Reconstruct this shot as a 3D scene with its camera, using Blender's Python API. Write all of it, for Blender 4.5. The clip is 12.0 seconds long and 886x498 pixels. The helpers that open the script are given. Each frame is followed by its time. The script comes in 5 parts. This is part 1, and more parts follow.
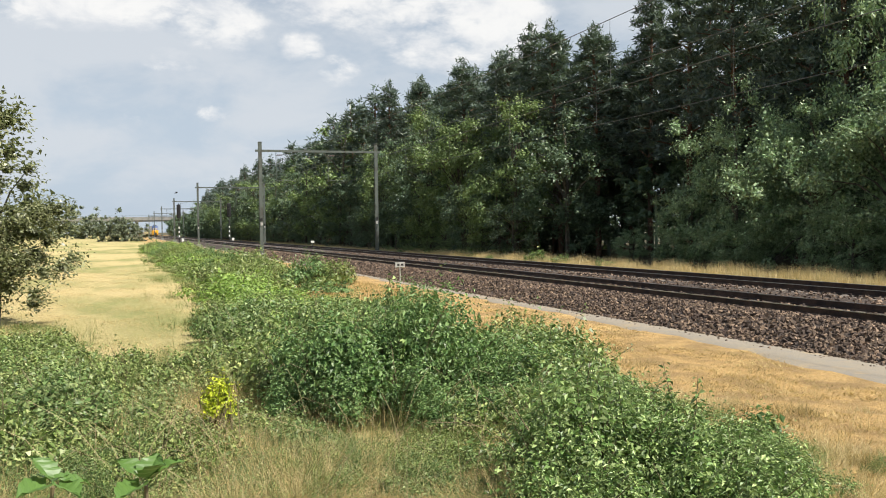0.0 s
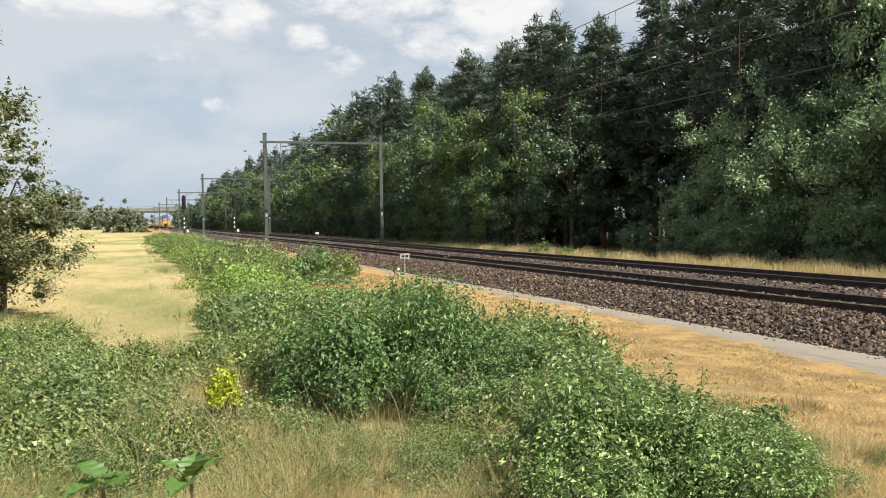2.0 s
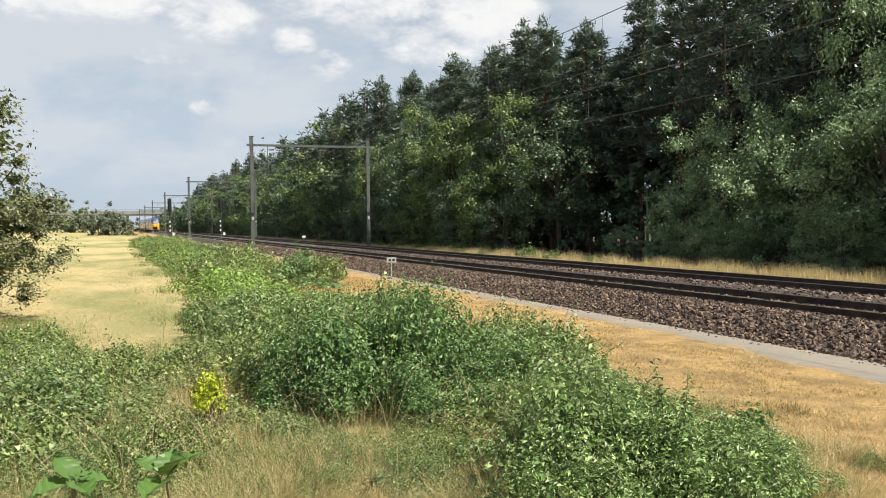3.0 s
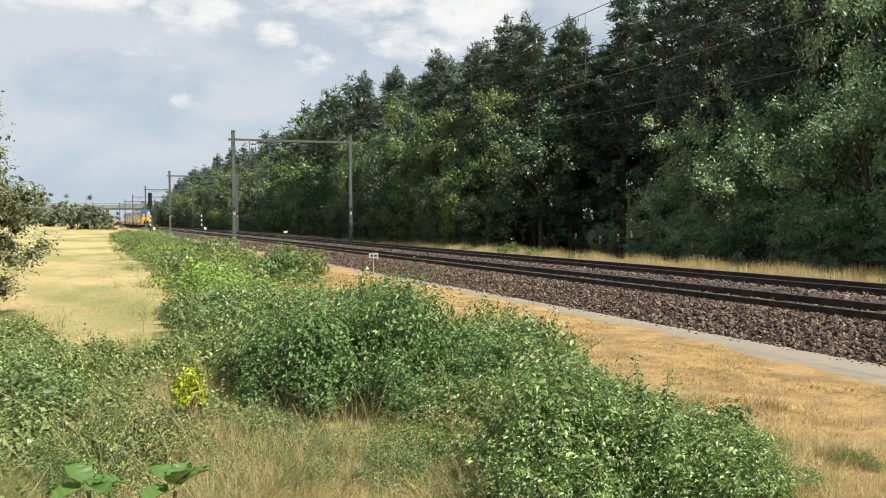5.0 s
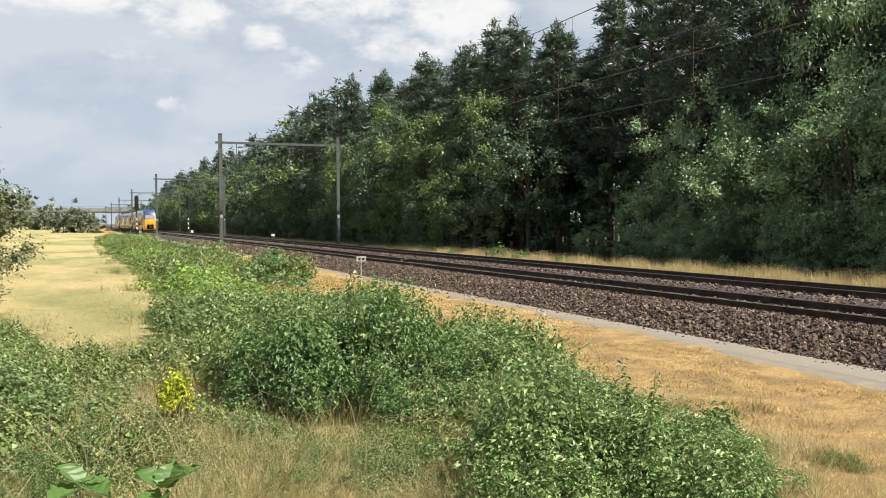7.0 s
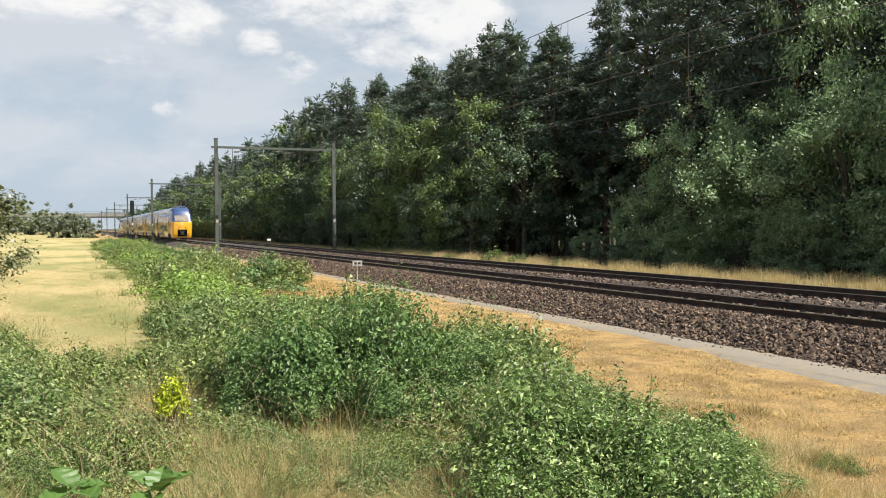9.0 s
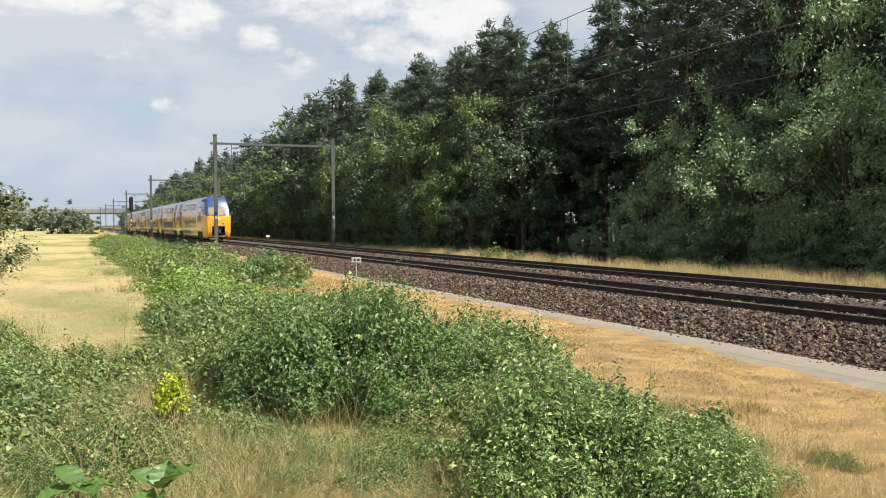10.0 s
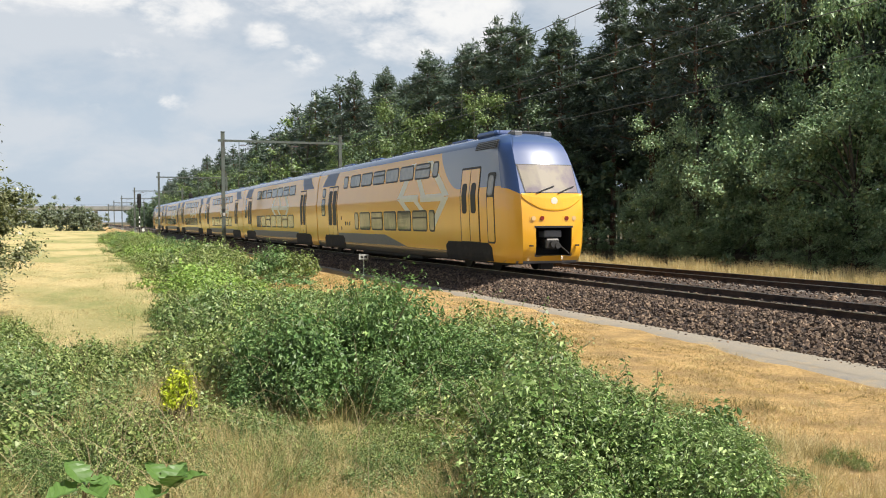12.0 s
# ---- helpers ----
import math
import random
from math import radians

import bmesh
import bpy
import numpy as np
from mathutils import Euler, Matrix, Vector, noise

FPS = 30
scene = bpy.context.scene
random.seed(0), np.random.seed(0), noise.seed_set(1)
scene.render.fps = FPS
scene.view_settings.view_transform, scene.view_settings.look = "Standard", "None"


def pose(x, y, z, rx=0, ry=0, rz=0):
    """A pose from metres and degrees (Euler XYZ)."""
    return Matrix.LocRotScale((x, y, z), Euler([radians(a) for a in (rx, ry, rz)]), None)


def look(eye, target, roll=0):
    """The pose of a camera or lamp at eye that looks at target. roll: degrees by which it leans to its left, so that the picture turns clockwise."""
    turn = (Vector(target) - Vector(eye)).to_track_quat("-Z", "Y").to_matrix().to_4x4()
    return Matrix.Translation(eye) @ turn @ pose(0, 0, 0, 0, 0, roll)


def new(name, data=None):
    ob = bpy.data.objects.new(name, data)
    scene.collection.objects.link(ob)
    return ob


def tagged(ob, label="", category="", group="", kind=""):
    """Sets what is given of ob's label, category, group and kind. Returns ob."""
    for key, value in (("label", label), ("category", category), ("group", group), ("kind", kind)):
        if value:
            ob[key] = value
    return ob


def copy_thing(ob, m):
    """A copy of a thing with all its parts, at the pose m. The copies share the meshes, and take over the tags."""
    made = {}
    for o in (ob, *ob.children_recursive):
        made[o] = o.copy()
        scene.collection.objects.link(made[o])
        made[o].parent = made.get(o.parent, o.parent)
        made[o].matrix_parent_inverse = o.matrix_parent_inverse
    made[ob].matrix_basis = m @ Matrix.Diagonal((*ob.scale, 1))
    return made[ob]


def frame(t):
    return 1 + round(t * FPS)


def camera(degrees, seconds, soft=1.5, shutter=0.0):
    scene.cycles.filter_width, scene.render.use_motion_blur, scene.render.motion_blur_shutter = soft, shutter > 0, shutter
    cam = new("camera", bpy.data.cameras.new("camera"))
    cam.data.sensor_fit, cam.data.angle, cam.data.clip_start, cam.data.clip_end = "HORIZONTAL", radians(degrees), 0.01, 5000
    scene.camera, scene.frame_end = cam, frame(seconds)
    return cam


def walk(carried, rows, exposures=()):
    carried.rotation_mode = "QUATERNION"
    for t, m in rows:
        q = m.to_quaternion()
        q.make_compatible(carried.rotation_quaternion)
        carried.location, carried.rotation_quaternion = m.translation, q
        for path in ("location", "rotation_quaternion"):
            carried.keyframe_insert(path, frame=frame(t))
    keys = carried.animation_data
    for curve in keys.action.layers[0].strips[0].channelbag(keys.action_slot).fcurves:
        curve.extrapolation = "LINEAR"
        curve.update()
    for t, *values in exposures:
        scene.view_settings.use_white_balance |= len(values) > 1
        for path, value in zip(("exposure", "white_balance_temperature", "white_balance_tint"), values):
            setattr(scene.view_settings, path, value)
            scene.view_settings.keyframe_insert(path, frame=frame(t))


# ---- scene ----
EYE = (0.0, 0.0, 2.42)
cam = camera(52.5, 12.0, soft=1.0)
# seconds, yaw, pitch, roll of the hand-held camera
TURNS = [
    (0, -19.691, -1.367, 0.910),
    (0.5, -20.629, -1.445, 0.916),
    (1, -20.559, -1.644, 0.684),
    (1.5, -19.786, -1.740, 0.609),
    (2, -19.391, -1.899, 0.802),
    (2.5, -19.470, -1.820, 0.785),
    (3, -20.226, -1.660, 0.626),
    (3.5, -20.998, -1.592, 0.446),
    (5.5, -21.529, -1.957, 0.177),
    (6, -21.830, -1.806, 0.076),
    (6.5, -21.965, -1.744, 0.209),
    (8.5, -22.536, -1.575, 0.295),
    (9, -22.387, -1.460, 0.424),
    (9.5, -22.342, -1.571, 0.371),
    (10, -22.443, -1.678, 0.366),
    (10.5, -22.372, -1.746, 0.465),
    (11, -22.278, -1.733, 0.402),
    (11.5, -22.215, -1.775, 0.293),
    (12, -21.981, -1.850, 0.300),
]
walk(cam, [(t, pose(*EYE, 90 + pitch, roll, yaw)) for t, yaw, pitch, roll in TURNS])

# ---- light ----
SUN_AZ, SUN_EL = radians(131), radians(54)  # azimuth from the track's far end, clockwise
SUN_WAY = Vector((math.sin(SUN_AZ) * math.cos(SUN_EL), math.cos(SUN_AZ) * math.cos(SUN_EL), math.sin(SUN_EL)))
sun = new("sun", bpy.data.lights.new("sun", "SUN"))
sun.data.energy, sun.data.angle, sun.data.color = 5.0, radians(0.55), (1.0, 0.95, 0.86)
sun.matrix_world = look(SUN_WAY * 100, (0, 0, 0))
scene.view_settings.exposure = 0.68


CLOUDS = [(-2, 14, 7, 2.4, 0.75), (6, 12.5, 3.2, 2.0, 0.7), (3, 10.2, 2.0, 1.2, 0.55), (11, 11.2, 1.7, 1.1, 0.95), (13.2, 10.0, 1.6, 1.2, 0.7), (17, 14.5, 8, 2.6, 0.85), (23.5, 13.2, 4.0, 2.6, 1.0), (20, 11.5, 5, 2.0, 0.7), (5.5, 7.2, 1.3, 0.7, 0.6), (1.0, 6.8, 1.2, 0.5, 0.4),
          (62, 24, 12, 6, 0.9), (-40, 20, 16, 6, 0.9), (-100, 26, 14, 7, 0.9), (160, 22, 16, 6, 0.9)]


def make_sky():
    world = bpy.data.worlds.new("sky")
    scene.world = world
    world.use_nodes = True
    nt = world.node_tree
    nt.nodes.clear()
    N = nt.nodes.new
    L = nt.links.new
    sky = N("ShaderNodeTexSky")
    sky.sky_type, sky.sun_disc = "NISHITA", False
    sky.sun_elevation, sky.sun_rotation = SUN_EL, SUN_AZ
    sky.air_density, sky.dust_density = 1.0, 2.0
    geo = N("ShaderNodeTexCoord")
    sep = N("ShaderNodeSeparateXYZ")
    L(geo.outputs["Generated"], sep.inputs[0])

    def m(op, a, b=0.0, c=None):
        n = N("ShaderNodeMath")
        n.operation = op
        for i, v in enumerate((a, b) if c is None else (a, b, c)):
            if isinstance(v, (int, float)):
                n.inputs[i].default_value = v
            else:
                L(v, n.inputs[i])
        return n.outputs[0]

    # directions flattened on to a sheet, so that clouds grow smaller towards the horizon
    zz = m("ADD", m("MAXIMUM", sep.outputs[2], 0.0), 0.55)
    flat = N("ShaderNodeCombineXYZ")
    L(m("DIVIDE", sep.outputs[0], zz), flat.inputs[0])
    L(m("DIVIDE", sep.outputs[1], zz), flat.inputs[1])
    L(m("MULTIPLY", sep.outputs[2], 1.5), flat.inputs[2])

    def fbm(scale, detail, rough, shift):
        mp = N("ShaderNodeMapping")
        mp.inputs["Location"].default_value = shift
        L(flat.outputs[0], mp.inputs[0])
        n = N("ShaderNodeTexNoise")
        n.inputs["Scale"].default_value, n.inputs["Detail"].default_value = scale, detail
        n.inputs["Roughness"].default_value = rough
        n.inputs["Distortion"].default_value = 0.3
        L(mp.outputs[0], n.inputs["Vector"])
        return n.outputs[0]

    def smooth(v, a, b, lo=0.0, hi=1.0):
        n = N("ShaderNodeMapRange")
        n.interpolation_type = "SMOOTHSTEP"
        L(v, n.inputs["Value"])
        for name, x in (("From Min", a), ("From Max", b), ("To Min", lo), ("To Max", hi)):
            n.inputs[name].default_value = x
        return n.outputs[0]

    # cumulus banks: azimuth from the track, elevation, half width and half height in degrees, weight
    cover = None
    for az, el, w, h, k in CLOUDS:
        d = Vector((math.sin(radians(az)) * math.cos(radians(el)), math.cos(radians(az)) * math.cos(radians(el)), math.sin(radians(el))))
        side = Vector((math.cos(radians(az)), -math.sin(radians(az)), 0))
        up = side.cross(d)
        terms = []
        for axis, r in ((side, w), (up, h)):
            dot = N("ShaderNodeVectorMath")
            dot.operation = "DOT_PRODUCT"
            L(geo.outputs["Generated"], dot.inputs[0])
            dot.inputs[1].default_value = axis
            terms.append(m("POWER", m("DIVIDE", m("SUBTRACT", dot.outputs["Value"], float(d.dot(axis))), math.sin(radians(r))), 2.0))
        ahead = N("ShaderNodeVectorMath")
        ahead.operation = "DOT_PRODUCT"
        L(geo.outputs["Generated"], ahead.inputs[0])
        ahead.inputs[1].default_value = d
        one = m("MULTIPLY", m("MULTIPLY", smooth(m("ADD", *terms), 0.0, 1.6, k, 0.0), 1.0), m("GREATER_THAN", ahead.outputs["Value"], 0.2))
        cover = one if cover is None else m("MAXIMUM", cover, one)
    billow = m("ADD", m("MULTIPLY", fbm(6.5, 9, 0.60, (3.1, 0.4, 0)), 0.65), m("MULTIPLY", fbm(30.0, 7, 0.6, (7.0, 2.0, 0)), 0.3))
    veil = smooth(fbm(4.5, 8, 0.58, (1.0, 5.0, 3.0)), 0.36, 0.64, 0.15, 0.85)
    puff = smooth(m("ADD", cover, m("MULTIPLY", m("SUBTRACT", billow, 0.5), 3.6)), 0.18, 0.90)
    glow = smooth(m("ADD", m("MULTIPLY", cover, 0.25), fbm(14.0, 8, 0.6, (2.0, 9.0, 1.0))), 0.45, 0.80)

    def blend(fac, a, b):
        n = N("ShaderNodeMix")
        n.data_type = "RGBA"
        for name, v in (("Factor", fac), ("A", a), ("B", b)):
            if isinstance(v, tuple):
                n.inputs[name].default_value = (*v, 1)
            else:
                L(v, n.inputs[name])
        return n.outputs["Result"]

    # summer haze, thick near the horizon and thin overhead
    hazy = smooth(sep.outputs[2], 0.05, 0.50, 0.85, 0.0)
    colour = blend(hazy, sky.outputs[0], (6.6, 7.9, 9.4))
    colour = blend(m("MULTIPLY", veil, smooth(sep.outputs[2], 0.2, 0.55, 1.0, 0.15)), colour, (8.2, 8.7, 9.3))
    white = blend(glow, (8.6, 9.0, 9.6), (11.8, 11.7, 11.5))
    colour = blend(m("MULTIPLY", puff, 0.92), colour, white)
    mix_out = colour
    bg = N("ShaderNodeBackground")
    bg.inputs["Strength"].default_value = 0.052
    L(mix_out, bg.inputs["Color"])
    out = N("ShaderNodeOutputWorld")
    L(bg.outputs[0], out.inputs["Surface"])


make_sky()

# ---- materials ----
def mat(name, base, rough=0.6, metal=0.0, spots=None, grain=None, bump=None, emit=None, island=0.0, translucent=0.0, spec=0.5, tint=None):
    """A procedural surface. spots: (colour, scale, low, high) large stains; grain: (amount, scale); bump: (height, scale);
    island: value change from piece to piece; tint: a second colour towards which pieces vary."""
    mt = bpy.data.materials.new(name)
    mt.use_nodes = True
    nt = mt.node_tree
    N, L = nt.nodes.new, nt.links.new
    b = nt.nodes["Principled BSDF"]
    b.inputs["Base Color"].default_value = (*base, 1)
    b.inputs["Roughness"].default_value, b.inputs["Metallic"].default_value = rough, metal
    b.inputs["Specular IOR Level"].default_value = spec
    pos = N("ShaderNodeNewGeometry").outputs["Position"] if translucent or island else N("ShaderNodeTexCoord").outputs["Object"]

    def tex(scale, detail=4, r=0.6):
        n = N("ShaderNodeTexNoise")
        n.inputs["Scale"].default_value, n.inputs["Detail"].default_value, n.inputs["Roughness"].default_value = scale, detail, r
        L(pos, n.inputs["Vector"])
        return n.outputs[0]

    def blend(fac, a, c, kind="MIX"):
        n = N("ShaderNodeMix")
        n.data_type, n.blend_type = "RGBA", kind
        for s, v in (("Factor", fac), ("A", a), ("B", c)):
            if isinstance(v, float):
                n.inputs[s].default_value = v
            elif isinstance(v, tuple):
                n.inputs[s].default_value = (*v, 1)
            else:
                L(v, n.inputs[s])
        return n.outputs["Result"]

    def rng(v, a, c, lo, hi):
        n = N("ShaderNodeMapRange")
        L(v, n.inputs["Value"])
        for s, x in (("From Min", a), ("From Max", c), ("To Min", lo), ("To Max", hi)):
            n.inputs[s].default_value = x
        return n.outputs[0]

    colour = tuple(base)
    for colour2, scale, lo, hi in spots or ():
        colour = blend(rng(tex(scale, 5), lo, hi, 0.0, 1.0), colour, tuple(colour2))
    if tint or island:
        gi = N("ShaderNodeNewGeometry").outputs["Random Per Island"]
        if tint:
            colour = blend(rng(gi, 0.25, 1.0, 0.0, 1.0), colour, tuple(tint))
        if island:
            h = N("ShaderNodeHueSaturation")
            second = N("ShaderNodeTexWhiteNoise")
            second.noise_dimensions = "1D"
            L(gi, second.inputs["W"])
            L(rng(second.outputs["Value"], 0.0, 1.0, 1.0 - island, 1.0 + island), h.inputs["Value"])
            if isinstance(colour, tuple):
                h.inputs["Color"].default_value = (*colour, 1)
            else:
                L(colour, h.inputs["Color"])
            colour = h.outputs[0]
    if grain:
        amount, scale = grain
        g = rng(tex(scale, 6, 0.7), 0.3, 0.7, 1 - amount, 1 + amount)
        h = N("ShaderNodeHueSaturation")
        L(g, h.inputs["Value"])
        if isinstance(colour, tuple):
            h.inputs["Color"].default_value = (*colour, 1)
        else:
            L(colour, h.inputs["Color"])
        colour = h.outputs[0]
    if not isinstance(colour, tuple):
        L(colour, b.inputs["Base Color"])
    if bump:
        n = N("ShaderNodeBump")
        n.inputs["Distance"].default_value = bump[0]
        n.inputs["Strength"].default_value = 0.8
        L(tex(bump[1], 6, 0.65), n.inputs["Height"])
        L(n.outputs[0], b.inputs["Normal"])
    if emit:
        b.inputs["Emission Color"].default_value, b.inputs["Emission Strength"].default_value = (*emit[:3], 1), emit[3]
    if translucent:
        tr = N("ShaderNodeBsdfTranslucent")
        if isinstance(colour, tuple):
            tr.inputs[0].default_value = (*colour, 1)
        else:
            L(blend(0.5, colour, (0.17, 0.25, 0.05)), tr.inputs[0])
        ms = N("ShaderNodeMixShader")
        ms.inputs[0].default_value = translucent
        L(b.outputs[0], ms.inputs[1])
        L(tr.outputs[0], ms.inputs[2])
        L(ms.outputs[0], nt.nodes["Material Output"].inputs["Surface"])
    return mt


def leafy(name, a, c, island=0.45, rough=0.46, translucent=0.24):
    return mat(name, a, rough, tint=c, island=island, translucent=translucent, spec=0.5)


M_BRAMBLE = leafy("bramble_leaf", (0.125, 0.190, 0.045), (0.345, 0.385, 0.140))
M_BRAMBLEDARK = leafy("dark_bramble_leaf", (0.105, 0.185, 0.050), (0.300, 0.350, 0.140))
M_FRESHLEAF = leafy("fresh_green_leaf", (0.170, 0.290, 0.050), (0.350, 0.460, 0.110))
M_OAKLEAF = leafy("oak_sapling_leaf", (0.095, 0.185, 0.055), (0.230, 0.340, 0.120))
M_PALELEAF = leafy("pale_willow_leaf", (0.125, 0.215, 0.060), (0.365, 0.455, 0.185), 0.6)
M_YELLOWLEAF = leafy("yellow_green_leaf", (0.42, 0.50, 0.03), (0.60, 0.62, 0.05))
# M_TREELEAF and M_NEEDLE: extra blue in the colour imitates haze over the wood
M_TREELEAF = leafy("tree_leaf", (0.088, 0.142, 0.085), (0.165, 0.230, 0.132))
M_TREELEAF2 = leafy("light_tree_leaf", (0.150, 0.230, 0.075), (0.270, 0.350, 0.140))
M_SHRUBLEAF = leafy("hazel_leaf", (0.215, 0.330, 0.165), (0.400, 0.510, 0.290))
M_LONELEAF = leafy("olive_oak_leaf", (0.120, 0.135, 0.060), (0.270, 0.280, 0.150), rough=0.35)
# needles bluer than their own green, again for the painted haze
M_NEEDLE = leafy("pine_needle", (0.070, 0.105, 0.088), (0.120, 0.160, 0.122), translucent=0.2)
# far trees: distance haze is put into the leaf colour, paler and greyer
M_FARLEAF = leafy("haze_paled_leaf", (0.160, 0.190, 0.125), (0.220, 0.250, 0.170))
M_BIGLEAF = leafy("broad_leaf", (0.075, 0.150, 0.030), (0.12, 0.22, 0.05), 0.3)
M_STEM = mat("green_brown_stem", (0.14, 0.11, 0.06), 0.8, grain=(0.3, 30))
M_CANE = mat("dead_cane", (0.34, 0.27, 0.15), 0.8, grain=(0.3, 30))
M_BARK = mat("grey_bark", (0.10, 0.085, 0.065), 0.9, spots=[((0.06, 0.055, 0.04), 2.0, 0.45, 0.6)], grain=(0.35, 14), bump=(0.03, 12))
M_PINEBARK = mat("red_pine_bark", (0.16, 0.085, 0.05), 0.9, spots=[((0.075, 0.055, 0.042), 1.2, 0.4, 0.6)], grain=(0.35, 12), bump=(0.03, 10))
M_DRYBLADE = mat("dry_grass_blade", (0.57, 0.385, 0.145), 0.7, spots=[((0.24, 0.165, 0.075), 1.5, 0.47, 0.58), ((0.68, 0.53, 0.25), 0.9, 0.52, 0.62)], tint=(0.62, 0.46, 0.20), island=0.28, translucent=0.25)
M_TUFTBLADE = mat("withered_blade", (0.22, 0.17, 0.07), 0.7, tint=(0.38, 0.30, 0.13), island=0.3, translucent=0.2)
M_PALEBLADE = mat("bleached_tall_grass_blade", (0.68, 0.56, 0.32), 0.7, tint=(0.55, 0.44, 0.20), island=0.25, translucent=0.3)
M_STRAWBLADE = mat("straw_blade", (0.62, 0.46, 0.22), 0.7, tint=(0.50, 0.39, 0.18), island=0.25, translucent=0.25)
M_GREENBLADE = mat("green_grass_blade", (0.13, 0.19, 0.05), 0.6, tint=(0.34, 0.31, 0.12), island=0.3, translucent=0.3)
M_RAIL = mat("rusted_rail_steel", (0.085, 0.052, 0.036), 0.75, 0.3, spots=[((0.035, 0.024, 0.02), 3.0, 0.4, 0.6)], grain=(0.3, 25), bump=(0.003, 60))
M_RAILTOP = mat("polished_rail_head", (0.55, 0.54, 0.53), 0.28, 1.0, grain=(0.15, 20))
M_SLEEPER = mat("weathered_concrete_sleeper", (0.20, 0.175, 0.15), 0.9, spots=[((0.10, 0.08, 0.065), 2.5, 0.4, 0.62)], grain=(0.25, 40), bump=(0.004, 40))
M_STONE = mat("brown_ballast_stone", (0.058, 0.038, 0.028), 0.85, tint=(0.215, 0.150, 0.100), island=0.5, grain=(0.25, 30))
M_BALLAST = mat("ballast_bed", (0.040, 0.028, 0.022), 0.95, spots=[((0.12, 0.09, 0.07), 26, 0.48, 0.62), ((0.045, 0.035, 0.03), 34, 0.5, 0.66)], grain=(0.4, 50), bump=(0.05, 30))
M_PATH = mat("grey_gravel_path", (0.25, 0.218, 0.168), 0.92, spots=[((0.36, 0.27, 0.15), 0.9, 0.52, 0.72), ((0.21, 0.195, 0.17), 3.0, 0.5, 0.7)], grain=(0.18, 60), bump=(0.006, 90))
M_MAST = mat("weathered_green_grey_steel", (0.12, 0.14, 0.125), 0.6, 0.4, spots=[((0.085, 0.08, 0.068), 1.5, 0.5, 0.7)], grain=(0.2, 15))
M_CONCRETE = mat("pale_concrete", (0.27, 0.27, 0.255), 0.85, spots=[((0.19, 0.19, 0.175), 0.4, 0.45, 0.65)], grain=(0.15, 8), bump=(0.004, 20))
M_WIRE = mat("weathered_wire", (0.13, 0.13, 0.125), 0.55, 0.3)
M_PLATE = mat("grimy_white_plate", (0.46, 0.46, 0.44), 0.6, spots=[((0.30, 0.29, 0.26), 6.0, 0.45, 0.65)], grain=(0.15, 20))
M_BLACK = mat("matt_black_paint", (0.012, 0.012, 0.013), 0.6, grain=(0.3, 8))
M_WHITE = mat("white_paint", (0.75, 0.75, 0.72), 0.55, grain=(0.08, 14))
M_INSUL = mat("brown_glazed_insulator", (0.12, 0.06, 0.04), 0.2)
M_REDLAMP = mat("red_signal_lamp", (0.5, 0.03, 0.02), 0.3, emit=(1.0, 0.12, 0.06, 9.0))
M_YELLOW = mat("yellow_train_paint", (0.84, 0.42, 0.016), 0.34, spots=[((0.76, 0.36, 0.02), 0.7, 0.5, 0.75)], grain=(0.06, 5))
for socket, amount in (("Coat Weight", 0.9), ("Coat Roughness", 0.12), ("Coat IOR", 1.65)):
    M_YELLOW.node_tree.nodes["Principled BSDF"].inputs[socket].default_value = amount
M_DARKFRAME = mat("black_rubber_seal", (0.016, 0.015, 0.015), 0.55)
M_PANE = mat("tinted_train_glass", (0.15, 0.15, 0.14), 0.06, spec=1.0, spots=[((0.24, 0.23, 0.20), 0.9, 0.45, 0.6)])
# windscreen: cream for the cab inside, purplish patches paint a reflection
M_SHIELD = mat("windscreen_glass", (0.30, 0.27, 0.22), 0.05, spec=1.0, spots=[((0.20, 0.17, 0.19), 0.8, 0.45, 0.6)])
M_UNDER = mat("near_black_underframe", (0.020, 0.018, 0.016), 0.85, spots=[((0.04, 0.032, 0.027), 2.0, 0.5, 0.7)], grain=(0.3, 12), bump=(0.01, 10))
M_SKIRT = mat("grey_skirt_paint", (0.15, 0.155, 0.165), 0.5, grain=(0.12, 6))
M_LOGO = mat("pale_livery_mark", (0.74, 0.72, 0.62), 0.35, grain=(0.05, 5))
M_HEADLAMP = mat("lit_headlamp", (0.55, 0.36, 0.16), 0.2, emit=(1.0, 0.70, 0.34, 0.12))
M_REDLENS = mat("dark_red_tail_lens", (0.20, 0.02, 0.015), 0.15)
M_STEEL = mat("worn_coupler_steel", (0.10, 0.095, 0.09), 0.4, 0.8, grain=(0.25, 18))
M_ROOFBLUE = mat("blue_roof_paint", (0.035, 0.072, 0.18), 0.36, spots=[((0.05, 0.07, 0.17), 1.2, 0.45, 0.65)], grain=(0.1, 6))


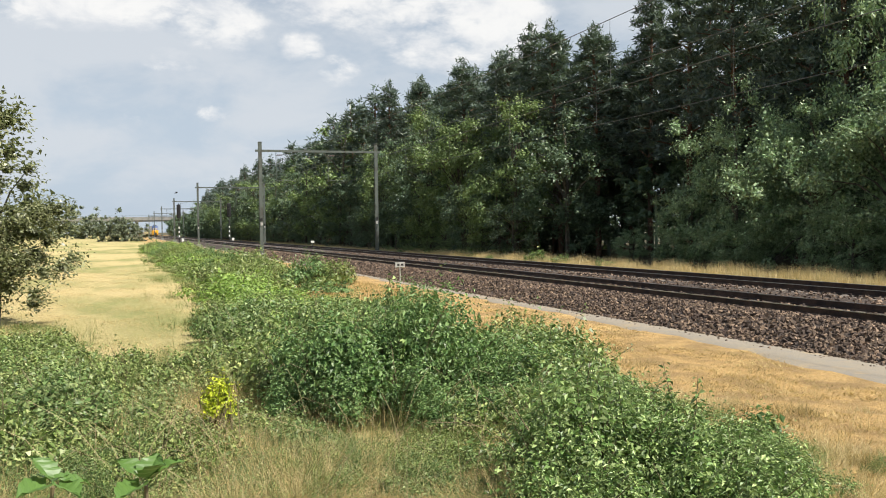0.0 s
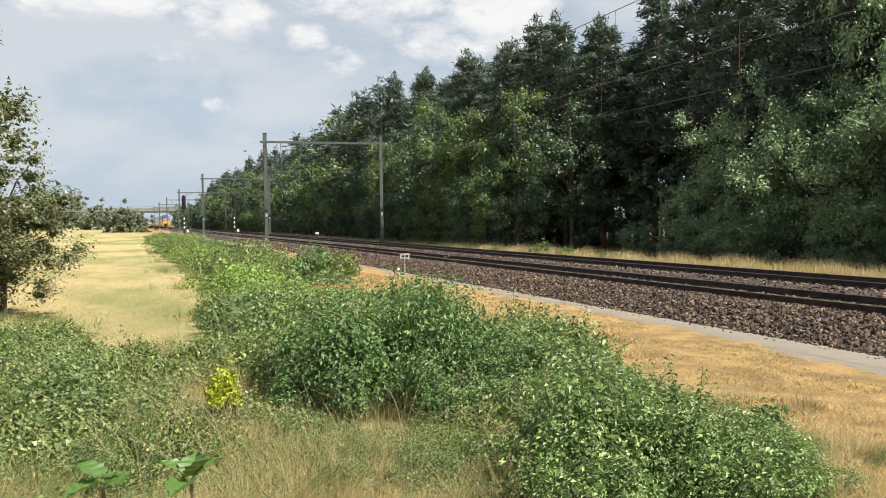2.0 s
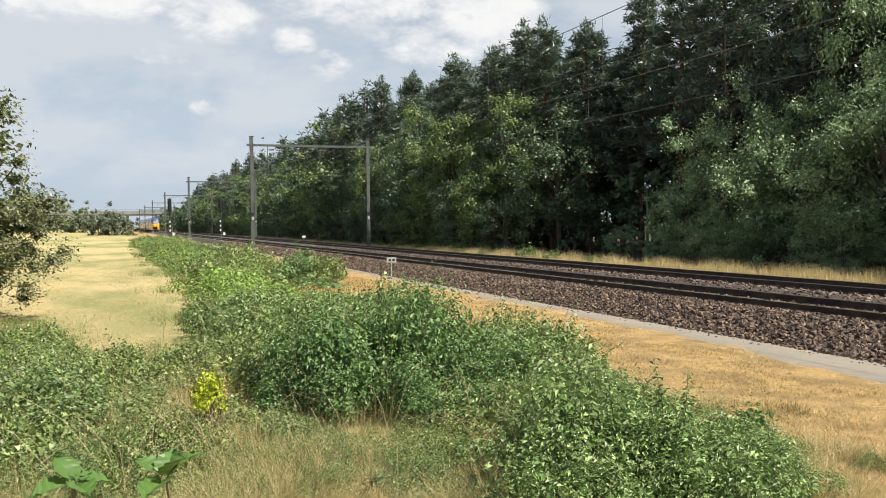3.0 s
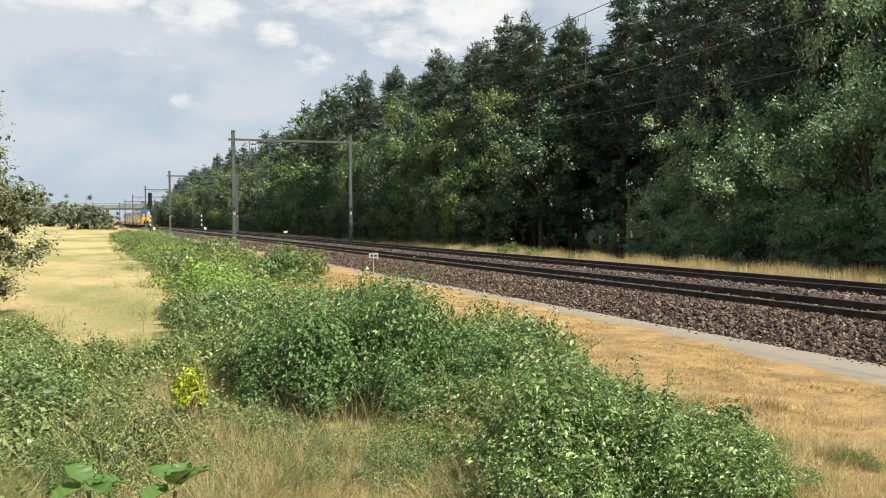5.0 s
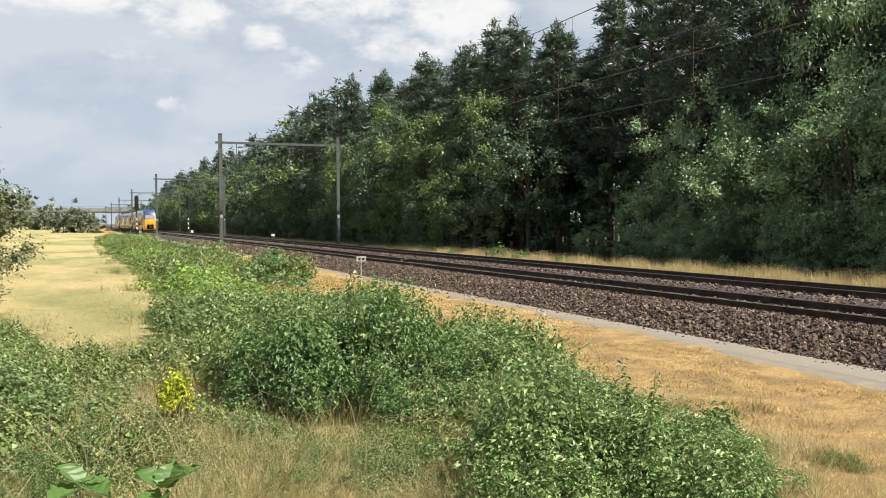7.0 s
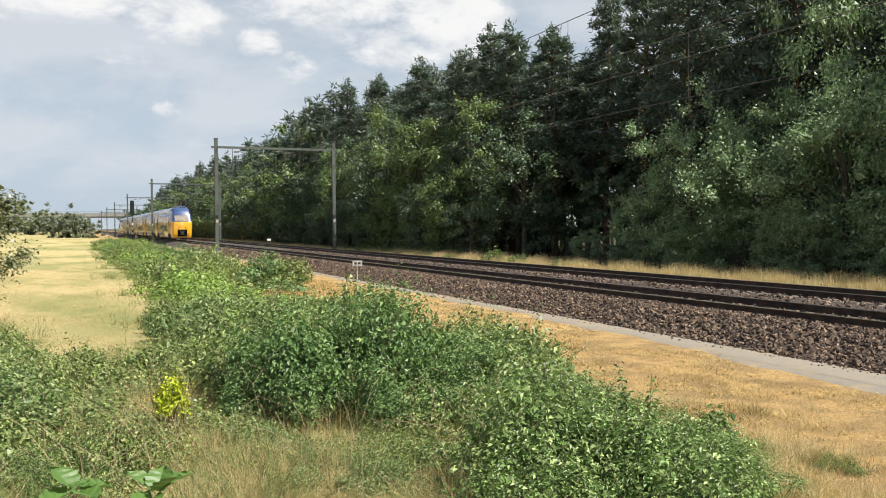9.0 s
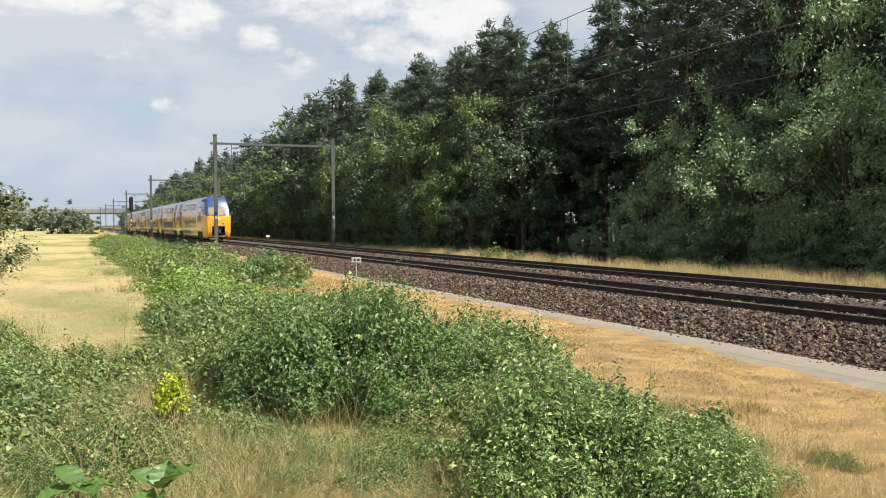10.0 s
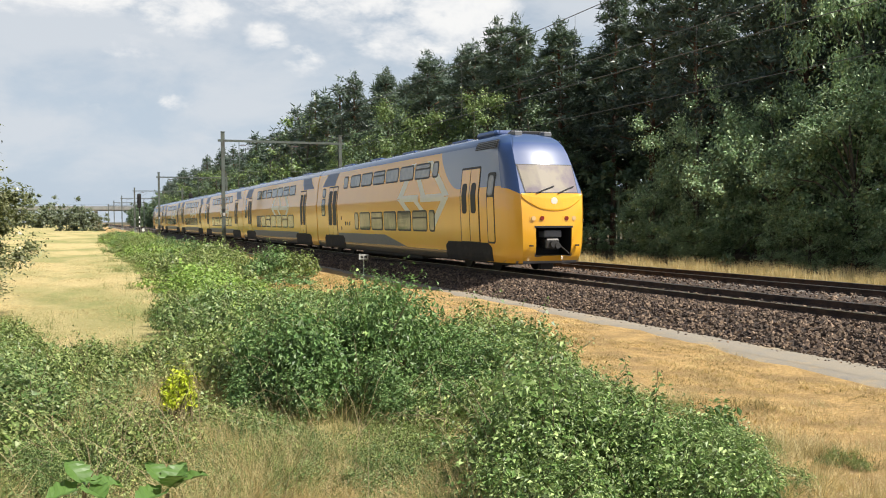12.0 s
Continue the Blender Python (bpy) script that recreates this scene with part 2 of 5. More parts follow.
def livery_paint(name, cab):
    """Yellow body paint with a dark blue cab hood, a slate flank behind it and a blue roof, laid out in the coach's own metres."""
    mt = mat(name, (0.8, 0.44, 0.015), 0.45)
    nt = mt.node_tree
    N, L = nt.nodes.new, nt.links.new
    b = nt.nodes["Principled BSDF"]
    co = N("ShaderNodeTexCoord").outputs["Object"]
    sep = N("ShaderNodeSeparateXYZ")
    L(co, sep.inputs[0])
    x, y, z = sep.outputs

    def m(op, a, c=0.0):
        n = N("ShaderNodeMath")
        n.operation = op
        for i, v in enumerate((a, c)):
            if isinstance(v, (int, float)):
                n.inputs[i].default_value = v
            else:
                L(v, n.inputs[i])
        return n.outputs[0]

    def blend(fac, a, c):
        n = N("ShaderNodeMix")
        n.data_type = "RGBA"
        L(fac, n.inputs["Factor"])
        for s, v in (("A", a), ("B", c)):
            if isinstance(v, tuple):
                n.inputs[s].default_value = (*v, 1)
            else:
                L(v, n.inputs[s])
        return n.outputs["Result"]

    noise_tex = N("ShaderNodeTexNoise")
    noise_tex.inputs["Scale"].default_value, noise_tex.inputs["Detail"].default_value = 1.4, 5
    L(co, noise_tex.inputs["Vector"])
    yellow = blend(m("MULTIPLY", noise_tex.outputs[0], 0.5), (0.86, 0.43, 0.016), (0.76, 0.36, 0.02))
    # slate flank: ahead of a bow-shaped line, above the waist
    dy = m("SUBTRACT", y, 4.6)
    bow = m("ADD", 2.96, m("MULTIPLY", m("POWER", m("MAXIMUM", dy, 0.0), 2.0), 0.30))
    slate = m("MULTIPLY", m("GREATER_THAN", z, bow), m("LESS_THAN", y, 7.2))
    colour = blend(slate, yellow, (0.17, 0.20, 0.28)) if cab else yellow
    hood = m("MULTIPLY", m("GREATER_THAN", z, m("ADD", 2.62, m("MULTIPLY", m("MAXIMUM", m("SUBTRACT", m("MINIMUM", m("ABSOLUTE", x), 1.45), 1.10), 0.0), 0.80))), m("LESS_THAN", y, m("ADD", 1.0, m("MULTIPLY", m("SUBTRACT", z, 2.7), 0.45))))
    if cab:
        colour = blend(hood, colour, (0.026, 0.062, 0.19))
    # near-black lowest band: dark underframe, with the shadow there painted in
    under_dark = m("LESS_THAN", z, 0.66)
    colour = blend(m("MULTIPLY", under_dark, m("GREATER_THAN", y, 2.4)), colour, (0.022, 0.021, 0.020))
    colour = blend(m("GREATER_THAN", z, 4.46), colour, (0.040, 0.080, 0.185))
    L(colour, b.inputs["Base Color"])
    b.inputs["Coat Weight"].default_value, b.inputs["Coat Roughness"].default_value = 0.9, 0.12
    b.inputs["Coat IOR"].default_value = 1.65
    return mt


M_LIVERY = livery_paint("blue_and_yellow_cab_livery", True)
M_LIVERY_MID = livery_paint("yellow_coach_livery", False)


def ground_paint():
    """Dry summer grassland: bleached straw with green patches, brown leaf litter under the wood."""
    mt = mat("dry_grassland", (0.46, 0.36, 0.17), 0.95)
    nt = mt.node_tree
    N, L = nt.nodes.new, nt.links.new
    b = nt.nodes["Principled BSDF"]
    co = N("ShaderNodeTexCoord").outputs["Object"]
    sep = N("ShaderNodeSeparateXYZ")
    L(co, sep.inputs[0])

    def tex(scale, detail=5, rough=0.6, stretch=(1, 1, 1)):
        mp = N("ShaderNodeMapping")
        mp.inputs["Scale"].default_value = stretch
        L(co, mp.inputs[0])
        n = N("ShaderNodeTexNoise")
        n.inputs["Scale"].default_value, n.inputs["Detail"].default_value, n.inputs["Roughness"].default_value = scale, detail, rough
        L(mp.outputs[0], n.inputs["Vector"])
        return n.outputs[0]

    def rng(v, a, c, lo=0.0, hi=1.0):
        n = N("ShaderNodeMapRange")
        L(v, n.inputs["Value"])
        for s, x in (("From Min", a), ("From Max", c), ("To Min", lo), ("To Max", hi)):
            n.inputs[s].default_value = x
        return n.outputs[0]

    def blend(fac, a, c):
        n = N("ShaderNodeMix")
        n.data_type = "RGBA"
        L(fac, n.inputs["Factor"])
        for s, v in (("A", a), ("B", c)):
            if isinstance(v, tuple):
                n.inputs[s].default_value = (*v, 1)
            else:
                L(v, n.inputs[s])
        return n.outputs["Result"]

    straw = blend(rng(tex(9, 8, 0.75), 0.3, 0.7), (0.30, 0.235, 0.095), (0.64, 0.52, 0.25))
    green = blend(rng(tex(11, 8, 0.75), 0.3, 0.7), (0.14, 0.16, 0.05), (0.36, 0.34, 0.12))
    field = blend(rng(tex(0.16, 6, 0.62, (1, 0.35, 1)), 0.44, 0.58), straw, green)
    verge = blend(rng(tex(1.1, 7), 0.44, 0.58), blend(rng(tex(14, 8, 0.75), 0.3, 0.7), (0.27, 0.175, 0.07), (0.67, 0.44, 0.17)), (0.31, 0.205, 0.085))
    colour = blend(rng(sep.outputs[0], 4.0, 6.5), field, verge)
    litter = blend(rng(tex(3, 6), 0.35, 0.65), (0.055, 0.045, 0.028), (0.10, 0.085, 0.04))
    colour = blend(rng(sep.outputs[0], 28.0, 30.0), colour, litter)
    L(colour, b.inputs["Base Color"])
    bp = N("ShaderNodeBump")
    bp.inputs["Distance"].default_value = 0.06
    L(tex(16, 8, 0.75), bp.inputs["Height"])
    L(bp.outputs[0], b.inputs["Normal"])
    return mt


M_GROUND = ground_paint()

# ---- building helpers ----
def mesh_from(name, verts, faces, material, smooth=False):
    me = bpy.data.meshes.new(name)
    me.from_pydata([tuple(v) for v in verts] if not isinstance(verts, np.ndarray) else verts.tolist(), [], faces if isinstance(faces, list) else faces.tolist())
    for one in material if isinstance(material, (list, tuple)) else [material]:
        me.materials.append(one)
    if smooth:
        me.polygons.foreach_set("use_smooth", [True] * len(me.polygons))
    me.update()
    return me


def part(name, bm, material, parent=None, label=""):
    """Links a bmesh or a mesh as one object under its thing."""
    if isinstance(bm, bmesh.types.BMesh):
        me = bpy.data.meshes.new(name)
        bmesh.ops.recalc_face_normals(bm, faces=bm.faces)
        bm.to_mesh(me)
        bm.free()
        me.materials.append(material)
    else:
        me = bm
    ob = new(name, me)
    if parent:
        ob.parent = parent
    if label:
        ob["label"] = label
    return ob


def box(bm, x0, x1, y0, y1, z0, z1, bevel=0.0):
    made = bmesh.ops.create_cube(bm, size=1.0)["verts"]
    for v in made:
        v.co = Vector(((x0 + x1) / 2 + v.co.x * (x1 - x0), (y0 + y1) / 2 + v.co.y * (y1 - y0), (z0 + z1) / 2 + v.co.z * (z1 - z0)))
    if bevel:
        bmesh.ops.bevel(bm, geom=list({e for v in made for e in v.link_edges}), offset=bevel, segments=1, affect="EDGES")
    return bm


def rod(bm, a, b, r0, r1=None, n=8):
    """A round bar from a to b."""
    a, b = Vector(a), Vector(b)
    turn = (b - a).to_track_quat("Z", "Y").to_matrix()
    r1 = r0 if r1 is None else r1
    rings = []
    for p, r in ((a, r0), (b, r1)):
        rings.append([bm.verts.new(p + turn @ Vector((r * math.cos(2 * math.pi * i / n), r * math.sin(2 * math.pi * i / n), 0))) for i in range(n)])
    for i in range(n):
        j = (i + 1) % n
        bm.faces.new((rings[0][i], rings[0][j], rings[1][j], rings[1][i]))
    bm.faces.new(rings[0][::-1])
    bm.faces.new(rings[1])
    return bm


def extrude_y(bm, outline, y0, y1):
    """A profile of (x, z) drawn out along the track."""
    a = [bm.verts.new((x, y0, z)) for x, z in outline]
    b = [bm.verts.new((x, y1, z)) for x, z in outline]
    n = len(outline)
    for i in range(n):
        j = (i + 1) % n
        bm.faces.new((a[i], a[j], b[j], b[i]))
    bm.faces.new(a[::-1])
    bm.faces.new(b)
    return bm


def holder(name, at, label, category, group="", kind=""):
    ob = new(name)
    ob.matrix_basis = at if isinstance(at, Matrix) else Matrix.Translation(at)
    ob.empty_display_size = 0.2
    return tagged(ob, label, category, group, kind)


rnd = np.random.default_rng(7)
RAIL_Z = 0.60
TRACK_A, TRACK_B = 14.6, 19.25
PATH0, PATH1 = 10.2, 11.85


# ---- the ground ----
def ground_height(x, y):
    z = 0.035 * np.sin(x * 0.55 + 1.3 * np.sin(y * 0.11)) * np.cos(y * 0.21) + 0.02 * np.sin(x * 1.9 + y * 1.3)
    z = z + 0.035 * np.sin(x * 2.7 + 1.1 * np.sin(y * 1.9)) * np.sin(y * 2.3 + 0.8 * np.sin(x * 3.1)) * np.exp(-((x - 7.6) / 2.2) ** 2)
    ditch = -0.30 * np.exp(-((x - 5.6) / 1.9) ** 2) / (1 + np.exp(np.clip(-(y - 13) / 2.0, -60, 60)))
    flat = 1 / (1 + np.exp(np.clip(-(x - 9.6) * 4, -60, 60))) / (1 + np.exp(np.clip((x - 24) * 2, -60, 60)))
    return (z + ditch) * (1 - flat) * np.exp(-np.maximum(np.hypot(x, y) - 150, 0) / 120)


def build_ground():
    xs = np.unique(np.concatenate([np.arange(-30, 42, 0.5), [-3000, -1200, -500, -250, -150, -90, -60, -42, 48, 60, 90, 150, 300, 800, 3000]]))
    ys = np.unique(np.concatenate([np.arange(-6, 60, 0.5), np.arange(60, 200, 3), [-3000, -800, -200, -60, -25, -12, 230, 270, 320, 400, 550, 800, 1300, 2200, 3500]]))
    gx, gy = np.meshgrid(xs, ys)
    verts = np.stack([gx, gy, ground_height(gx, gy)], -1).reshape(-1, 3)
    n = len(xs)
    i = (np.arange(len(ys) - 1)[:, None] * n + np.arange(n - 1)).reshape(-1)
    faces = np.stack([i, i + 1, i + n + 1, i + n], -1)
    tagged(new("ground", mesh_from("ground", verts, faces, M_GROUND, True)), "sun-bleached dry grassland beside the railway", "ground", kind="structure")


build_ground()


def build_path():
    ys = np.concatenate([np.arange(-20, 80, 0.5), np.arange(80, 360, 4)])
    verts, faces = [], []
    for k, y in enumerate(ys):
        a = 0.12 * math.sin(y * 0.9) + 0.09 * math.sin(y * 2.3 + 1) + 0.05 * math.sin(y * 5.1)
        edge = float(np.interp(y, (6, 13, 20, 40), (10.0, 10.85, 11.15, 11.35))) + a
        verts += [(edge, y, -0.02), (edge + 0.15, y, 0.025), ((edge + PATH1) / 2 + 0.1, y, 0.026), (PATH1 + 0.2, y, 0.025)]
        if k:
            b = 4 * k
            faces += [(b - 4 + j, b - 3 + j, b + 1 + j, b + j) for j in range(3)]
    tagged(new("path", mesh_from("path", verts, faces, M_PATH, True)), "narrow grey gravel service path beside the ballast", "path", kind="structure")


build_path()


def ballast_profile(x):
    """Height of the ballast's surface across both tracks."""
    pts = [(PATH1 - 0.05, -0.02), (PATH1 + 0.05, 0.03), (12.85, 0.36), (13.2, 0.41), (16.0, 0.41), (16.6, 0.33), (17.2, 0.33), (17.9, 0.41), (20.6, 0.41), (21.0, 0.36), (22.0, 0.0), (22.05, -0.03)]
    return np.interp(x, [p[0] for p in pts], [p[1] for p in pts])


def build_ballast():
    xs = np.array([PATH1 - 0.05, PATH1 + 0.05, 12.1, 12.35, 12.6, 12.85, 13.2, 14, 14.6, 15.3, 16.0, 16.6, 17.2, 17.9, 18.6, 19.25, 20, 20.6, 21.0, 21.5, 22.0, 22.05])
    ys = np.concatenate([np.arange(-40, 90, 1.0), np.arange(90, 720, 10)])
    gx, gy = np.meshgrid(xs, ys)
    gz = ballast_profile(gx) + 0.012 * np.sin(gx * 7 + gy * 3) * np.cos(gy * 1.7)
    verts = np.stack([gx, gy, gz], -1).reshape(-1, 3)
    n = len(xs)
    i = (np.arange(len(ys) - 1)[:, None] * n + np.arange(n - 1)).reshape(-1)
    tagged(new("ballast_bed", mesh_from("ballast_bed", verts, np.stack([i, i + 1, i + n + 1, i + n], -1), M_BALLAST, True)), "bed of rust-brown crushed stone under both tracks", "ballast", kind="structure")


build_ballast()


def scatter_stones(name, x0, x1, y0, y1, count, size, lift=0.0, power=1.0):
    """Crushed stones as squashed, uneven octahedra lying on the ballast."""
    x = rnd.uniform(x0, x1, count)
    y = y0 + (y1 - y0) * rnd.uniform(0, 1, count) ** power
    z = ballast_profile(x) + 0.35 * size * rnd.uniform(-0.5, 1.0, count) + lift
    base = np.array([(1, 0, 0), (-1, 0, 0), (0, 1, 0), (0, -1, 0), (0, 0, 1), (0, 0, -1)], float)
    s = size * rnd.uniform(0.35, 0.75, (count, 1, 3))
    v = base[None] * s * (1 + rnd.uniform(-0.3, 0.3, (count, 6, 1))) + rnd.uniform(-0.14, 0.14, (count, 6, 3)) * size
    q = rnd.normal(size=(count, 4))
    q /= np.linalg.norm(q, axis=1, keepdims=True)
    w, a, b, c = q.T
    R = np.stack([1 - 2 * (b * b + c * c), 2 * (a * b - c * w), 2 * (a * c + b * w), 2 * (a * b + c * w), 1 - 2 * (a * a + c * c), 2 * (b * c - a * w), 2 * (a * c - b * w), 2 * (b * c + a * w), 1 - 2 * (a * a + b * b)], -1).reshape(-1, 3, 3)
    v = np.einsum("nij,nkj->nki", R, v) + np.stack([x, y, z], -1)[:, None]
    f = np.array([(0, 2, 4), (2, 1, 4), (1, 3, 4), (3, 0, 4), (2, 0, 5), (1, 2, 5), (3, 1, 5), (0, 3, 5)])
    faces = (f[None] + 6 * np.arange(count)[:, None, None]).reshape(-1, 3)
    tagged(new(name, mesh_from(name, v.reshape(-1, 3), faces, M_STONE)), "loose rust-brown crushed ballast stones", "ballast stones", kind="stuff")


scatter_stones("ballast_stones", PATH1 - 0.05, 13.75, 8, 50, 17000, 0.09, power=1.25)
scatter_stones("ballast_stones", PATH1 - 0.05, 13.7, 48, 110, 6000, 0.14)
scatter_stones("ballast_stones", 13.9, 18.4, 9, 80, 9000, 0.09, power=1.3)
scatter_stones("ballast_stones", 20.0, 22.1, 12, 80, 3500, 0.1)
scatter_stones("stray_stones", PATH1 - 0.35, PATH1 + 0.1, 9, 60, 700, 0.05, 0.03)

# ---- tracks ----
RAIL_OUT = [(-0.07, 0), (0.07, 0), (0.07, 0.012), (0.012, 0.03), (0.010, 0.115), (0.035, 0.125), (0.036, 0.150), (-0.036, 0.150), (-0.035, 0.125), (-0.010, 0.115), (-0.012, 0.03), (-0.07, 0.012)]


def build_track(x, label):
    track = holder("railway_track", (x, 0, RAIL_Z), label, "railway track", "two parallel tracks")
    for side in (-0.7535, 0.7535):
        rail = part("rail", extrude_y(bmesh.new(), [(side + a, b - 0.16) for a, b in RAIL_OUT], -60, 720), M_RAIL, track)
        part("rail_head", box(bmesh.new(), side - 0.031, side + 0.031, -60, 720, -0.012, 0.0), M_RAILTOP, rail, "bright worn running surface")
    bm = bmesh.new()
    a = [(-1.28, -0.36), (1.28, -0.36), (1.26, -0.19), (0.95, -0.165), (0.5, -0.165), (0.3, -0.20), (-0.3, -0.20), (-0.5, -0.165), (-0.95, -0.165), (-1.26, -0.19)]
    lo = [bm.verts.new((u, -0.13, w)) for u, w in a]
    hi = [bm.verts.new((u, 0.13, w)) for u, w in a]
    for i in range(len(a)):
        j = (i + 1) % len(a)
        bm.faces.new((lo[i], lo[j], hi[j], hi[i]))
    bm.faces.new(lo[::-1])
    bm.faces.new(hi)
    first = part("sleeper", bm, M_SLEEPER, track)
    first.location = (0, 4.0, 0)
    clip = part("rail_clip", box(bmesh.new(), -0.90, -0.84, -0.05, 0.05, -0.17, -0.125, 0.008), M_RAIL, first)
    for k in range(1, 165):
        s = first.copy()
        scene.collection.objects.link(s)
        s.location = (0, 4.0 + 0.6 * k, 0)
        if k < 100:
            c = clip.copy()
            scene.collection.objects.link(c)
            c.parent = s
    verts, faces = [], []
    base = [v.co.copy() for v in first.data.vertices]
    polys = [tuple(p.vertices) for p in first.data.polygons]
    for k in range(165, 800):
        o = len(verts)
        verts += [(v.x, v.y + 4.0 + 0.6 * k, v.z) for v in base]
        faces += [tuple(i + o for i in p) for p in polys]
    tagged(part("distant_sleepers", mesh_from("distant_sleepers", verts, faces, M_SLEEPER), M_SLEEPER, track), kind="stuff")
    return track


build_track(TRACK_A, "rusty steel track on concrete sleepers beside the path")
build_track(TRACK_B, "rusty steel track on concrete sleepers beside the wood")

# ---- overhead line portals ----
MAST_L, MAST_R, MAST_TOP = 11.6, 22.1, 9.95
MAST_Y = [-74.0, -2.5, 79.8, 148.5, 217.0, 285.0, 352.0, 420.0]


def i_beam(bm, x, y, z0, z1, w, d):
    """An upright rolled steel section."""
    t = 0.02
    box(bm, x - w / 2, x + w / 2, y - d / 2, y - d / 2 + t, z0, z1)
    box(bm, x - w / 2, x + w / 2, y + d / 2 - t, y + d / 2, z0, z1)
    box(bm, x - t / 2, x + t / 2, y - d / 2 + t, y + d / 2 - t, z0, z1)
    return bm


def build_portal():
    p = holder("catenary_portal", (0, MAST_Y[2], 0), "weathered green-grey steel catenary portal spanning both tracks", "catenary mast", "portals along the line")
    for x, z0 in ((MAST_L, 0.0), (MAST_R, 0.0)):
        mast = part("mast", i_beam(bmesh.new(), x, 0, z0 + 0.35, MAST_TOP + 0.2, 0.30, 0.26), M_MAST, p)
        part("foundation", box(bmesh.new(), x - 0.35, x + 0.35, -0.35, 0.35, -0.4, z0 + 0.42, 0.03), M_CONCRETE, mast, "concrete mast foundation")
        part("mast_plate", box(bmesh.new(), x - 0.10, x + 0.10, -0.17, -0.15, 2.85, 3.12), M_PLATE, mast, "small white plate")
        part("mast_plate", box(bmesh.new(), x - 0.10, x + 0.10, -0.17, -0.15, 3.25, 3.50), M_BLACK, mast, "small dark plate")
        part("mast_cap", box(bmesh.new(), x - 0.18, x + 0.18, -0.16, 0.16, MAST_TOP + 0.2, MAST_TOP + 0.25), M_MAST, mast)
    bm = bmesh.new()
    z = MAST_TOP - 0.62
    box(bm, MAST_L - 0.4, MAST_R + 0.4, -0.12, -0.10, z, z + 0.18)
    box(bm, MAST_L - 0.4, MAST_R + 0.4, 0.10, 0.12, z, z + 0.18)
    for k in range(14):
        x = MAST_L + 0.3 + k * 0.76
        box(bm, x, x + 0.06, -0.10, 0.10, z + 0.02, z + 0.08)
    part("crossbeam", bm, M_MAST, p)
    for tx in (TRACK_A, TRACK_B):
        arm = bmesh.new()
        rod(arm, (tx - 1.6, 0, z), (tx - 1.6, 0, z - 2.6), 0.03)
        rod(arm, (tx - 1.6, 0, z - 0.3), (tx, 0, z - 0.12), 0.022)
        rod(arm, (tx - 1.6, 0, z - 2.5), (tx + 0.1, 0, z - 2.55), 0.018)
        part("registration_arm", arm, M_MAST, p)
        ins = bmesh.new()
        for k in range(5):
            rod(ins, (tx - 1.45 + 0.09 * k, 0, z - 0.285), (tx - 1.41 + 0.09 * k, 0, z - 0.285), 0.09, 0.07, 10)
        part("insulator", ins, M_INSUL, p)
    return p


portal = build_portal()
for y in MAST_Y[:2] + MAST_Y[3:]:
    copy_thing(portal, Matrix.Translation((0, y, 0)))


def wire(name, spans, r, label):
    """A thin wire hung from point to point: spans of (start, end, sag)."""
    cu = bpy.data.curves.new(name, "CURVE")
    cu.dimensions, cu.bevel_depth, cu.bevel_resolution = "3D", r, 1
    for a, b, sag in spans:
        sp = cu.splines.new("POLY")
        n = 2 if sag == 0 else 15
        sp.points.add(n - 1)
        for i in range(n):
            f = i / (n - 1)
            q = Vector(a).lerp(Vector(b), f)
            sp.points[i].co = (q.x, q.y, q.z - 4 * sag * f * (1 - f), 1)
    cu.materials.append(M_WIRE)
    return tagged(new(name, cu), label, "overhead wire", "overhead wires")


for tx in (TRACK_A, TRACK_B):
    zc, zm = 6.72, MAST_TOP - 0.72
    pairs = list(zip(MAST_Y, MAST_Y[1:]))
    wire("contact_wire", [((tx, a, zc), (tx, b, zc), 0.03) for a, b in pairs], 0.011, "thin dark copper contact wire above the track")
    wire("messenger_wire", [((tx, a, zm), (tx, b, zm), 0.40) for a, b in pairs], 0.013, "thin dark messenger cable sagging between the portals")
    drops = []
    for a, b in pairs[1:5]:
        for k in range(1, 9):
            f = k / 9
            y = a + (b - a) * f
            drops.append(((tx, y, zc), (tx, y, zm - 4 * 0.40 * f * (1 - f)), 0))
    tagged(wire("dropper_wires", drops, 0.006, "short dropper wires between messenger and contact wire"), kind="stuff")

